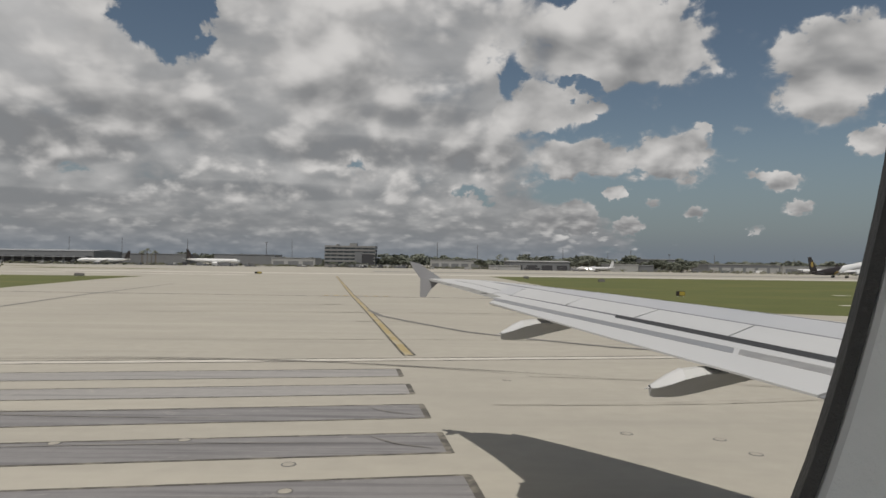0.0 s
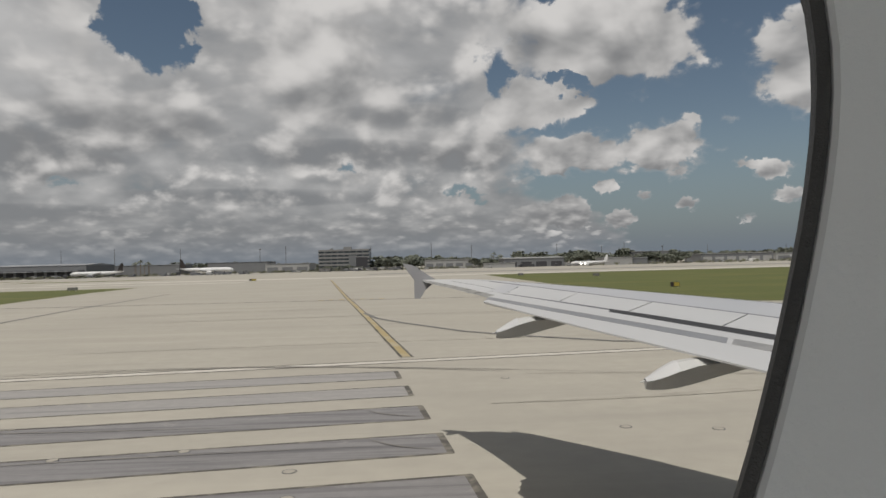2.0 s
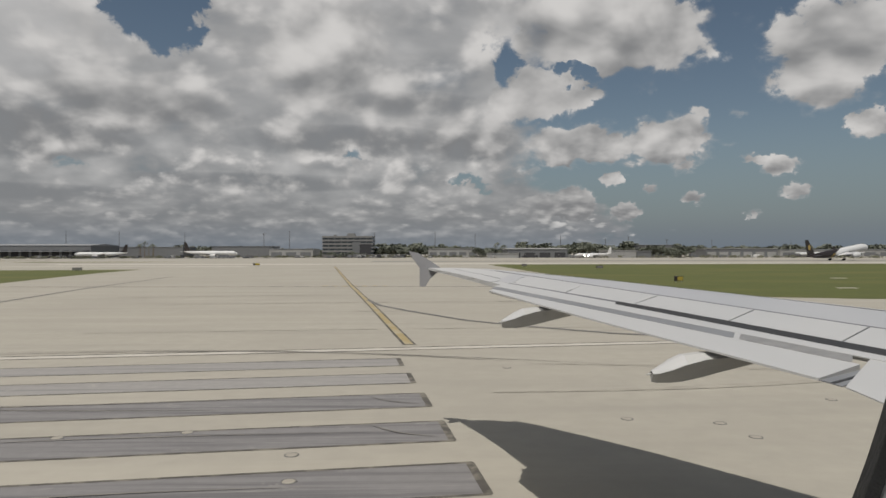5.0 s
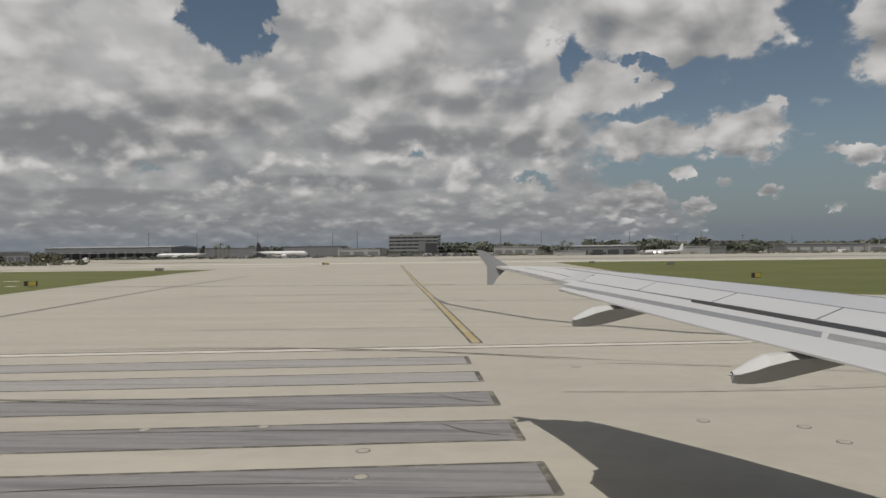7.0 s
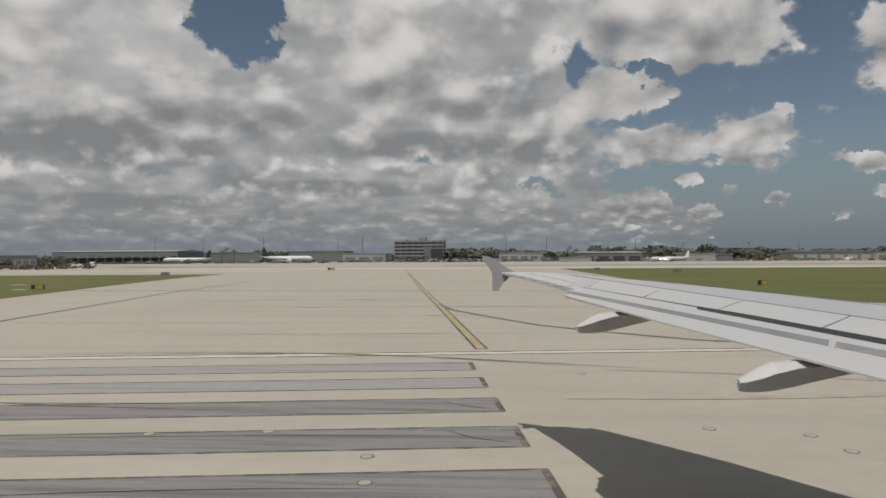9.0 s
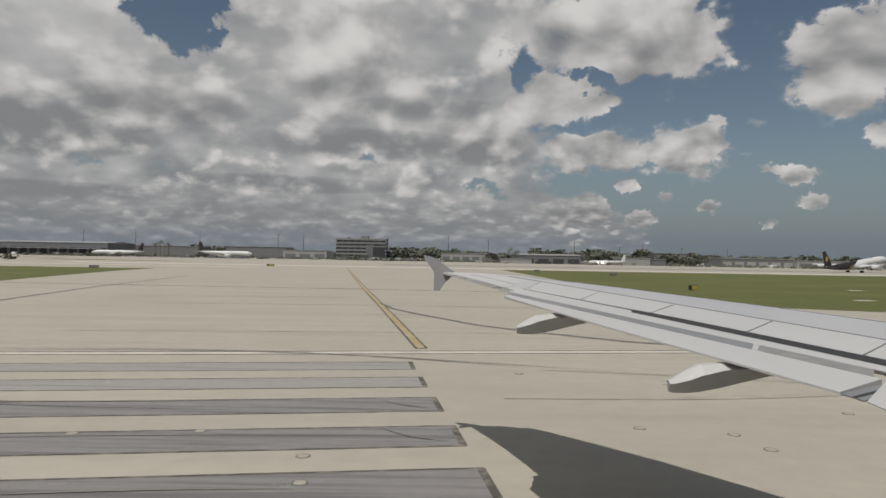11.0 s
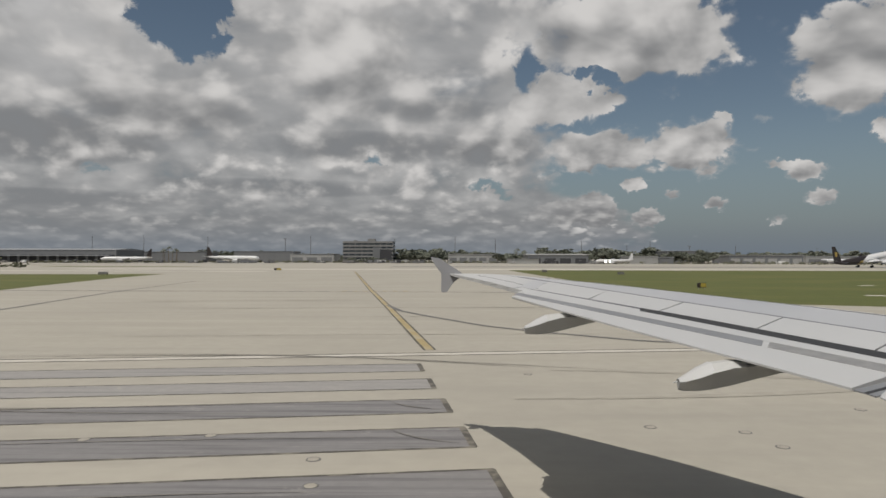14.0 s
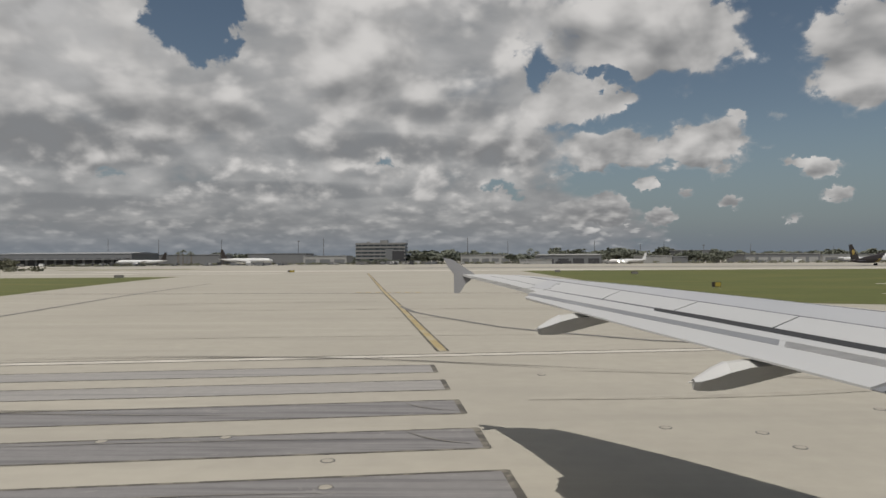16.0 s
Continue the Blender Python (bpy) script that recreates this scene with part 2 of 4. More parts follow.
FRESH_RUBBER = material("fresh_tyre_mark", (0.20, 0.187, 0.17), 0.9, vary=0.3, scale=0.9)
RUBBER_MARK = material("tyre_mark", (0.318, 0.295, 0.252), 0.9, vary=0.2, scale=0.8)
GRASS = material("mown_grass", (0.080, 0.091, 0.019), 0.9, vary=0.22, scale=0.8, bump=0.5, bump_scale=12, stain=(0.120, 0.116, 0.03), stain_scale=0.09, stain_amount=0.75, stretch=(0.35, 1.0, 1.0))
WING_WHITE = material("wing_paint", (0.475, 0.475, 0.475), 0.42, vary=0.03, scale=0.8, stain=(0.42, 0.42, 0.425), stain_scale=0.4, stain_amount=0.5, stretch=(1, 0.25, 1))
WING_GREY = material("wing_grey", (0.42, 0.423, 0.437), 0.38, vary=0.05, scale=1.0, stain=(0.36, 0.36, 0.40), stain_scale=0.5)
WING_DARK = material("flap_cove", (0.20, 0.205, 0.215), 0.45, vary=0.12, scale=2.5, stretch=(1, 0.3, 1))
SLOT_METAL = material("scuffed_metal", (0.25, 0.245, 0.24), 0.4, vary=0.3, scale=6.0)
# black for the painted shade of the spoiler slot and for the flap seal
GAP_BLACK = material("slot_shade_and_seal", (0.03, 0.03, 0.032), 0.7)
SEAL_LINE = material("panel_seam", (0.13, 0.13, 0.145), 0.6)
FENCE = material("fence_grey", (0.24, 0.24, 0.25), 0.5, vary=0.05)
# white fairing paint toned down for its shaded sides
FAIRING = material("fairing_shade_grey", (0.43, 0.43, 0.42), 0.55, vary=0.05, scale=1.0)
REVEAL = material("window_edge", (0.40, 0.41, 0.41), 0.6, vary=0.04)
WINDOW_RUBBER = material("window_gasket", (0.028, 0.028, 0.027), 0.65, bump=0.3, bump_scale=200)
LINING = material("cabin_lining", (0.52, 0.54, 0.54), 0.55, vary=0.03, bump=0.15, bump_scale=300)
HULL = material("fuselage_paint", (0.7, 0.7, 0.71), 0.35, vary=0.03)
JET_WHITE = material("airliner_white", (0.60, 0.60, 0.60), 0.35, vary=0.04)
JET_BROWN = material("airliner_brown", (0.028, 0.022, 0.02), 0.4, vary=0.1)
JET_GOLD = material("airliner_gold", (0.36, 0.26, 0.07), 0.4)
METAL = material("bare_metal", (0.5, 0.5, 0.5), 0.35, metal=0.8)
TYRE = material("tyre_rubber", (0.02, 0.02, 0.02), 0.8)
GLASS_DARK = material("dark_glazing", (0.045, 0.055, 0.065), 0.2)
WALL_WHITE = material("painted_metal_wall", (0.29, 0.292, 0.288), 0.6, vary=0.06, scale=0.2, stain=(0.24, 0.235, 0.22), stain_scale=0.1)
WALL_GREY = material("grey_metal_wall", (0.135, 0.14, 0.147), 0.6, vary=0.08, scale=0.2)
# near-black for the painted shade of open doorways, and for plain dark parts
WALL_DARK = material("opening_shade_and_dark_paint", (0.04, 0.04, 0.045), 0.8)
ROOF_GREY = material("grey_roof", (0.24, 0.248, 0.262), 0.6, vary=0.06, scale=0.2)
OFFICE = material("office_concrete", (0.185, 0.185, 0.182), 0.75, vary=0.08, scale=0.3)
LEAF = material("tree_foliage", (0.125, 0.135, 0.105), 0.8, vary=0.3, scale=0.4)
LEAF_DRY = material("scrub_foliage", (0.12, 0.12, 0.08), 0.85, vary=0.3, scale=0.3)
BARK = material("bark", (0.14, 0.11, 0.08), 0.9, vary=0.2)
POLE = material("galvanised_pole", (0.11, 0.11, 0.112), 0.6)

# ---------------------------------------------------------------- building helpers


def mesh_of(name, bm, mat, smooth=False):
    bmesh.ops.recalc_face_normals(bm, faces=bm.faces)
    me = bpy.data.meshes.new(name)
    bm.to_mesh(me)
    bm.free()
    me.materials.append(mat)
    if smooth:
        me.shade_smooth()
        me.set_sharp_from_angle(angle=radians(40))
    return me


def part(name, bm, mat, parent=None, label="", smooth=False):
    ob = new(name, mesh_of(name, bm, mat, smooth))
    ob.parent = parent
    return tagged(ob, label)


def empty(name, x=0.0, y=0.0, z=0.0, rz=0.0):
    ob = new(name)
    ob.matrix_basis = pose(x, y, z, 0, 0, rz)
    return ob


def add_box(bm, x0, x1, y0, y1, z0, z1, bevel=0.0):
    m = Matrix.Translation(((x0 + x1) / 2, (y0 + y1) / 2, (z0 + z1) / 2)) @ Matrix.Diagonal((abs(x1 - x0), abs(y1 - y0), abs(z1 - z0), 1))
    made = bmesh.ops.create_cube(bm, size=1, matrix=m)
    if bevel:
        edges = list({e for v in made["verts"] for e in v.link_edges})
        bmesh.ops.bevel(bm, geom=edges, offset=bevel, segments=2, affect="EDGES", profile=0.5)
    return bm


def box(*a, bevel=0.0):
    return add_box(bmesh.new(), *a, bevel=bevel)


def loft(rings, closed=True, caps=True, bm=None):
    """A skin over rings of points."""
    bm = bm or bmesh.new()
    made = [[bm.verts.new(p) for p in ring] for ring in rings]
    for a, b in zip(made, made[1:]):
        n = len(a)
        for i in range(n if closed else n - 1):
            j = (i + 1) % n
            bm.faces.new((a[i], a[j], b[j], b[i]))
    if caps and closed:
        bm.faces.new(made[0])
        bm.faces.new(made[-1])
    return bm


def sheet(points, z=0.0, thick=0.0):
    """A flat outline, or a slab of it."""
    bm = bmesh.new()
    f = bm.faces.new([bm.verts.new((x, y, z)) for x, y in points])
    if thick:
        ext = bmesh.ops.extrude_face_region(bm, geom=[f])
        bmesh.ops.translate(bm, verts=[v for v in ext["geom"] if isinstance(v, bmesh.types.BMVert)], vec=(0, 0, -thick))
    return bm


def strip(points, width, z, taper=False):
    """A painted line along points on the ground, or a mark that thins out at its ends."""
    bm = bmesh.new()
    left, right = [], []
    for i, p in enumerate(points):
        a, b = Vector(points[max(i - 1, 0)]), Vector(points[min(i + 1, len(points) - 1)])
        d = (b - a).normalized()
        side = Vector((-d.y, d.x)) * width / 2 * ((0.12 + math.sin(math.pi * i / (len(points) - 1))) if taper else 1.0)
        left.append(bm.verts.new((p[0] + side.x, p[1] + side.y, z)))
        right.append(bm.verts.new((p[0] - side.x, p[1] - side.y, z)))
    for i in range(len(points) - 1):
        bm.faces.new((left[i], left[i + 1], right[i + 1], right[i]))
    return bm


def tube(a, b, r0, r1=None, sides=8, bm=None):
    r1 = r0 if r1 is None else r1
    a, b = Vector(a), Vector(b)
    q = (b - a).to_track_quat("Z", "Y")
    ring = lambda c, r: [c + q @ Vector((math.cos(k * math.tau / sides) * r, math.sin(k * math.tau / sides) * r, 0)) for k in range(sides)]
    return loft([ring(a, r0), ring(b, r1)], bm=bm)


def polar(degrees, far):
    return far * math.sin(radians(degrees)), far * math.cos(radians(degrees))


# ---------------------------------------------------------------- ground
ground = tagged(part("ground", sheet([(-4800, -600), (4800, -600), (4800, 4800), (-4800, 4800)]), CONCRETE), "pale weathered concrete of the airfield reaching the horizon", "pavement", kind="structure")
GRASS_LEFT = [(-200, 52), (-62, 60), (-57, 69), (-66, 106), (-75, 149), (-79, 181), (-93, 178), (-200, 172)]
GRASS_RIGHT = [(22, 245), (26, 84), (30, 66), (41, 61.5), (60, 58), (400, 48), (420, 245)]
GRASS_STRIP = [(-205, 322), (-150, 330), (-128, 338), (-150, 346), (-205, 346)]
GRASS_FAR = [(-340, 395), (-235, 395), (-225, 402), (-245, 410), (-340, 410)]
for pts, words in ((GRASS_LEFT, "mown green grass field between the taxiways"), (GRASS_RIGHT, "mown green grass infield beside the runway"), (GRASS_STRIP, "narrow tapering grass verge in front of the apron"), (GRASS_FAR, "thin far grass verge beside the apron")):
    tagged(part("grass", sheet(pts, 0.012), GRASS), words, "grass", kind="stuff")
tagged(part("taxiway", strip([(-150, 262), (420, 265)], 18, 0.012), PALE), "pale concrete taxiway strip crossing behind the grass", "taxiway", kind="structure")
tagged(part("shoulder", strip([(-30, 341), (430, 347)], 34, 0.012), SEAL_STRIP), "grey asphalt strip between the runway and the apron", "shoulder", kind="structure")
tagged(part("shoulder", strip([(-330, 560), (-130, 560)], 50, 0.012), SEAL_STRIP), "grey asphalt strip in front of the apron", "shoulder", kind="structure")
tagged(part("taxiway", strip([(-190, 226), (-60, 215)], 7, 0.036), PALE), "pale concrete taxiway strip across the grass", "taxiway", kind="structure")
tagged(part("shoulder", sheet([(-260, -60), (-60.5, -60), (-60.5, 44), (-62, 56), (-110, 52), (-260, 48)], 0.004), ASPHALT), "grey weathered asphalt shoulder next to the grass", "shoulder", kind="structure")
tagged(part("shoulder", strip([(-55.6, -40), (-56.4, 14), (-57.0, 28), (-58.6, 40)], 2.6, 0.008), SEAL_STRIP), "dark grey sealed strip at the pavement edge", "shoulder", kind="structure")

# threshold stripes, each with a black outline, a little askew to the aircraft
TURN = radians(7.5)
ALONG, ACROSS = Vector((math.cos(TURN), math.sin(TURN))), Vector((-math.sin(TURN), math.cos(TURN)))


def on_runway(u, v):
    """A place along and across the runway, from the end of the nearest whole stripe."""
    return tuple(Vector((1.08, 12.05)) + ALONG * u + ACROSS * v)


for k in range(-2, 5):
    v0, v1 = 0.08 + 3.51 * k, 0.08 + 3.51 * k + 1.86
    u0, u1 = -45.7, -0.025 * (v0 - 0.08)
    thing = tagged(empty("runway_stripe"), "worn grey painted threshold stripe outlined in black", "runway marking", group="threshold stripes")
    part("paint", sheet([on_runway(u0, v0), on_runway(u1, v0), on_runway(u1, v1), on_runway(u0, v1)], 0.004), STRIPE_RUBBER if k < 3 else STRIPE, thing)
    for v in (v0, v1):
        part("outline", strip([on_runway(u0 - 0.06, v), on_runway(u1 + 0.06, v)], 0.11, 0.006), BLACK_LINE, thing)
    for u in (u0, u1):
        part("outline", strip([on_runway(u, v0), on_runway(u, v1)], 0.19, 0.008), BLACK_LINE, thing)

edge = tagged(empty("edge_line"), "faded white runway edge line between two thin dark lines", "runway marking", kind="structure")
part("paint", strip([on_runway(-60, 18.7), on_runway(90, 18.7)], 0.62, 0.004), PALE, edge)
for d in (-0.42, 0.42):
    part("outline", strip([on_runway(-60, 18.7 + d), on_runway(90, 18.7 + d)], 0.16, 0.006), BLACK_LINE, edge)


def bow(a, b, bend, n=14):
    """Points of a gently bent line."""
    a, b = Vector(a), Vector(b)
    side = Vector((-(b - a).y, (b - a).x)).normalized() * bend
    return [tuple(a.lerp(b, k / n) + side * math.sin(math.pi * k / n)) for k in range(n + 1)]


centre = tagged(empty("taxiway_line"), "yellow taxiway centre line edged in black", "taxiway marking", kind="structure")
route = [(-1.0, 31.9), (-5.8, 61), (-10.9, 91), (-31, 215)]
part("outline", strip(route, 0.66, 0.020), BLACK_LINE, centre)
part("paint", strip(route, 0.40, 0.023), LINE_YELLOW, centre)
branch = tagged(empty("taxiway_line"), "curved grey lead-in line on the concrete", "taxiway marking", kind="structure")
turn = [(-5.9, 62.2), (-4.2, 55.6), (-1.7, 50.5), (2.4, 43.2), (5.6, 39.8), (10.3, 35.8), (18, 32.6)]
part("outline", strip(turn, 0.42, 0.026), SEALED, branch)
tagged(part("taxiway_line", strip([(-36.5, 44), (-43.5, 82), (-49, 126)], 0.42, 0.020), SEALED), "dark taxiway line on the concrete", "taxiway marking", kind="structure")
tagged(part("shoulder_bar", strip([(-59.9, 30.6), (-78.8, 46.4)], 0.95, 0.012), YELLOW), "faded yellow bar across the asphalt shoulder", "shoulder marking", kind="structure")

# the broken black line far out on the concrete
far_line = tagged(empty("hold_line"), "broken black line across the wide concrete", "taxiway marking", kind="structure")
part("outline", strip([(-62, 89), (32, 85)], 0.85, 0.008), FRESH_RUBBER, far_line)
for k in range(26):
    x = -60 + k * 3.5
    part("dash", strip([(x, 89.2 - (x + 62) * 0.0425), (x + 2.0, 89.1 - (x + 62) * 0.0425)], 0.8, 0.012), SEALED, far_line)
for k in range(7):
    x = -14.5 + k * 1.35
    part("dash", strip([(x, 88.6), (x + 0.7, 88.6)], 0.9, 0.016), YELLOW, far_line)

# tyre marks and joints
marks = [((-23, 36.5), (14, 39.0), 0.6, 0.16), ((4, 26.3), (18, 23.0), 0.6, 0.4), ((2, 20.9), (20, 24.5), -0.8, 0.45),
         ((-6, 50), (-1, 50.6), 0.1, 0.5), ((-26, 57), (16, 60), 0.8, 0.5), ((-34, 66), (-9, 70), 0.5, 0.7)]
for k, (a, b, bend, w) in enumerate(marks):
    tagged(part("tyre_mark", strip(bow(a, b, bend), w, 0.0125 + 0.0008 * k, True), RUBBER_MARK), "faint dark tyre mark curving over the concrete", "tyre mark", group="tyre marks", kind="structure")
fresh = [((-24, 28.6), (7.5, 26.0), 2.6, 0.10), ((-23, 29.4), (5.5, 26.6), 2.2, 0.07), ((-3.5, 29.0), (3.5, 26.8), 0.25, 0.09), ((-22, 20.2), (-4.5, 18.8), -0.5, 0.07), ((-21, 19.3), (-3, 20.5), -0.5, 0.06),
         ((-14, 15.2), (-1, 16.4), 0.2, 0.05), ((-12, 11.2), (-2, 12.6), 0.25, 0.05), ((-1.6, 17.1), (0.35, 15.9), -0.25, 0.06), ((-1.9, 20.4), (-0.2, 19.4), -0.2, 0.06)]
for k, (a, b, bend, w) in enumerate(fresh):
    tagged(part("tyre_mark", strip(bow(a, b, bend), w, 0.020 + 0.0008 * k, True), FRESH_RUBBER), "thin dark tyre mark crossing the threshold stripes", "tyre mark", group="tyre marks", kind="structure")


def inset_light(x, y):
    thing = tagged(empty("inset_runway_light", x, y), "round flush metal light fitting in the concrete", "runway light", group="inset runway lights")
    ring = lambda r, z: [(r * math.cos(a), r * math.sin(a), z) for a in [k * math.tau / 20 for k in range(20)]]
    part("rim", loft([ring(0.17, 0.0), ring(0.167, 0.010), ring(0.145, 0.012), ring(0.14, 0.005)]), SEALED, thing, "dull metal rim", True)
    part("lens", loft([ring(0.135, 0.0), ring(0.13, 0.014), ring(0.03, 0.018)]), RUBBER_MARK, thing, "dull metal cover", True)


for x, y in ((7.6, 17.0), (7.9, 15.7), (12.2, 19.6), (5.3, 17.5), (3.0, 25.4), (-3.1, 14.6), (-2.8, 12.9), (-6.1, 16.5), (-9.1, 16.1)):
    inset_light(x, y)


def pad(x, y, w, d):
    tagged(part("concrete_pad", box(x - w / 2, x + w / 2, y - d / 2, y + d / 2, -0.05, 0.03, bevel=0.01), PALE), "small pale concrete pad set in the grass", "concrete pad", group="concrete pads")


for x, y, w, d in ((-66, 76, 2.4, 1.2), (-72, 92, 1.6, 1.2), (-86, 110, 2.6, 1.2), (52, 80, 2.4, 1.2), (70, 110, 2.4, 1.4)):
    pad(x, y, w, d)


def guidance_sign(x, y, w, yellow, turn=0):
    thing = tagged(empty("guidance_sign", x, y, 0, turn), "low airfield sign with a yellow and black face" if yellow else "low black airfield sign on short legs", "sign", group="airfield signs")
    part("cabinet", box(-w / 2, w / 2, -0.12, 0.12, 0.25, 0.95, bevel=0.03), JET_BROWN, thing)
    part("face", box(-w / 2 + (w * 0.35 if yellow else 0.1), w / 2 - 0.05, -0.14, -0.1, 0.31, 0.89), SIGN_YELLOW if yellow else SEALED, thing)
    for dx in (-0.35, 0.35):
        part("leg", tube((dx * w, 0, 0), (dx * w, 0, 0.4), 0.04), METAL, thing)


for x, y, w, yl in ((37, 96, 1.3, True), (46, 175, 1.8, False), (-88, 165, 2.4, False), (-66, 88, 1.9, True), (30, 205, 1.6, False), (-60, 228, 2.4, True)):
    guidance_sign(x, y, w, yl)

# ---------------------------------------------------------------- the aircraft with its wing
PLANE_Y = -1.5          # centre line of the cabin
aircraft = tagged(empty("airliner_wing_side", 0, PLANE_Y, 0), "white airliner standing on the runway with its flaps lowered", "aircraft")
aircraft.name = "airliner"


def own(name, bm, mat, parent=aircraft, label="", smooth=False):
    """A part of the aircraft given in world places."""
    bmesh.ops.translate(bm, verts=bm.verts, vec=(0, -PLANE_Y, 0))
    return part(name, bm, mat, parent, label, smooth)


def wing_z(y):
    return 3.2 + 0.0604 * y


# lines along the span: (out from the camera, forward)
TE = [(0.42, 3.05), (4.9, 3.08), (8.12, 1.90), (10.9, 0.98), (15.5, -0.05)]
AILERON = [(10.9, 1.50), (11.98, 1.22), (13.73, 0.69), (15.5, -0.05)]
BAND_LOW = [(0.42, 4.34), (5.0, 3.90), (10.73, 1.26), (11.3, 1.0)]
BAND_HIGH = [(0.42, 4.6), (5.0, 4.23), (11.39, 1.19), (11.6, 1.10)]
GAP_LOW = [(0.42, 4.9), (5.0, 4.43), (8.39, 2.98), (11.84, 1.43), (12.1, 1.31)]
GAP_HIGH = [(0.42, 5.15), (5.0, 4.78), (8.78, 3.11), (12.03, 1.47), (12.3, 1.35)]
HINGE = [(0.42, 6.9), (5.0, 6.06), (13.55, 1.95), (15.5, 1.0)]
LE = [(0.42, 11.2), (5.0, 8.17), (9.05, 6.06), (12.6, 3.71), (14.9, 1.88), (15.3, 1.45), (15.5, 0.95)]


def lerp(table, y):
    for (y0, v0), (y1, v1) in zip(table, table[1:]):
        if y <= y1:
            break
    return v0 + (v1 - v0) * (y - y0) / (y1 - y0)


def top_z(x, y):
    """Height of the upper skin, with its nose rolled down."""
    d = lerp(LE, min(y, 15.5)) - x
    return wing_z(y) - (0.05 * (1 - d / 0.35) ** 2 if d < 0.35 else 0.0)


def wing_ring(y, x_te, x_le, te_thick=0.02, sink=0.0, fat=1.0):
    """An airfoil section from its trailing to its leading edge, top first."""
    c = x_le - x_te
    top, low = [], []
    for s in (0, 0.12, 0.3, 0.5, 0.7, 0.82, 0.9, 0.95, 0.98, 1.0):
        x = x_te + c * s
        zt = top_z(x, y) - sink
        body = 0.12 * fat * c * math.sin(math.pi * min(1, s * 0.62 + 0.1)) * math.sqrt(max(0.0, 1 - max(0.0, (s - 0.55) / 0.45) ** 2))
        top.append((x, y, zt))
        low.append((x, y, zt - max(te_thick, body) if s < 1 else zt - 0.01))
    return top + low[::-1]


own("wing_box", loft([wing_ring(y, lerp(GAP_HIGH, y), lerp(LE, y) - 0.02, 0.12, 0.03) for y in (0.42, 2.5, 5.0, 6.5, 8.58, 10.5, 11.5)]), WING_WHITE, label="white painted wing skin", smooth=True)
own("wing_tip", loft([wing_ring(y, lerp(AILERON, y), lerp(LE, y), 0.025, 0.0, min(1.0, 0.15 + 0.6 * (y - 10.97))) for y in (10.97, 12.0, 13.3, 14.3, 14.9, 15.3, 15.5)]), WING_WHITE, label="white outer wing with the aileron", smooth=True)


def nose_ring(y):
    """The drooped leading edge of the slats, ahead of and below the crest of the wing; unseen from the seat, its reach
    set by the shadow.
    """
    eye = Vector((-0.08, 0.0, EYE_Z))
    crest = Vector((lerp(LE, y), y, top_z(lerp(LE, y), y)))
    out = eye + (crest - eye) * (1.012 + 0.075 * max(0.0, 15.3 - y) / 6.0)
    tip = Vector((out.x, out.y, out.z - 0.035))
    back = Vector((crest.x - 0.1, y, crest.z - 0.05))
    return [back, crest.lerp(tip, 0.5) - Vector((0, 0, 0.012)), tip, tip - Vector((0.02, 0.02, 0.05)), back - Vector((0, 0, 0.12))]


# hidden behind the crest, added to carry the wing's shadow further forward
own("slat_nose", loft([nose_ring(y) for y in (1.0, 3.0, 5.0, 7.0, 8.6, 10.5, 12.2, 13.6, 14.9, 15.3)]), WING_GREY, label="grey drooped leading edge of the slats, unseen and shaped for the wing's shadow", smooth=True)


def panel(name, rear, front, r0, r1, f0, f1, lift, mat, label="", thick=0.025, steps=6, tip=False):
    """A thin slab on the upper wing; its ends may lie askew (r: along the rear line, f: along the front line)."""
    rings = []
    for i in range(steps + 1):
        yr, yf = r0 + (r1 - r0) * i / steps, f0 + (f1 - f0) * i / steps
        a, b = Vector((lerp(rear, yr), yr)), Vector((lerp(front, yf), yf))
        row = []
        for k in range(6):
            p = a.lerp(b, 1 - (1 - k / 5) ** 1.6)
            row.append((p.x, p.y, top_z(p.x, p.y) + lift))
        rings.append(row + [(x, y, z - thick * (0.4 if k == 0 else 1)) for k, (x, y, z) in reversed(list(enumerate(row)))])
    return own(name, loft(rings), mat, label=label)


panel("leading_edge_slat", HINGE, LE, 0.6, 15.2, 0.6, 15.2, 0.004, WING_GREY, "grey front of the wing with its slats", steps=16)
panel("flap_slot_bridge", BAND_LOW, BAND_HIGH, 6.62, 6.72, 6.91, 7.02, 0.001, WING_WHITE, "white bridge between the slot strips", steps=1)
panel("flap", TE, BAND_LOW, 5.06, 10.93, 5.52, 11.15, 0.0, WING_WHITE, "white lowered outboard flap", 0.05)
panel("flap_slot_strip", BAND_LOW, BAND_HIGH, 6.70, 11.2, 7.00, 11.5, 0.003, WING_DARK, "grey slot strip of the flap")
panel("flap_slot_strip", BAND_LOW, BAND_HIGH, 5.58, 6.64, 5.86, 6.93, 0.003, SLOT_METAL, "scuffed bare metal slot strip")
panel("flap_shroud", BAND_HIGH, GAP_LOW, 5.3, 11.6, 5.4, 11.85, 0.005, WING_WHITE, "white strip ahead of the flap")
GAP_MID = [(y, 0.45 * lerp(GAP_LOW, y) + 0.55 * lerp(GAP_HIGH, y)) for y in (5.0, 8.5, 12.0, 12.3)]
# no recess here: the deep slot's shade is the colour of two flat strips
panel("spoiler_gap_shade", GAP_LOW, GAP_HIGH, 4.9, 9.22, 4.95, 9.55, 0.004, GAP_BLACK, "flat black strip painted as the shade in the slot behind the spoilers")
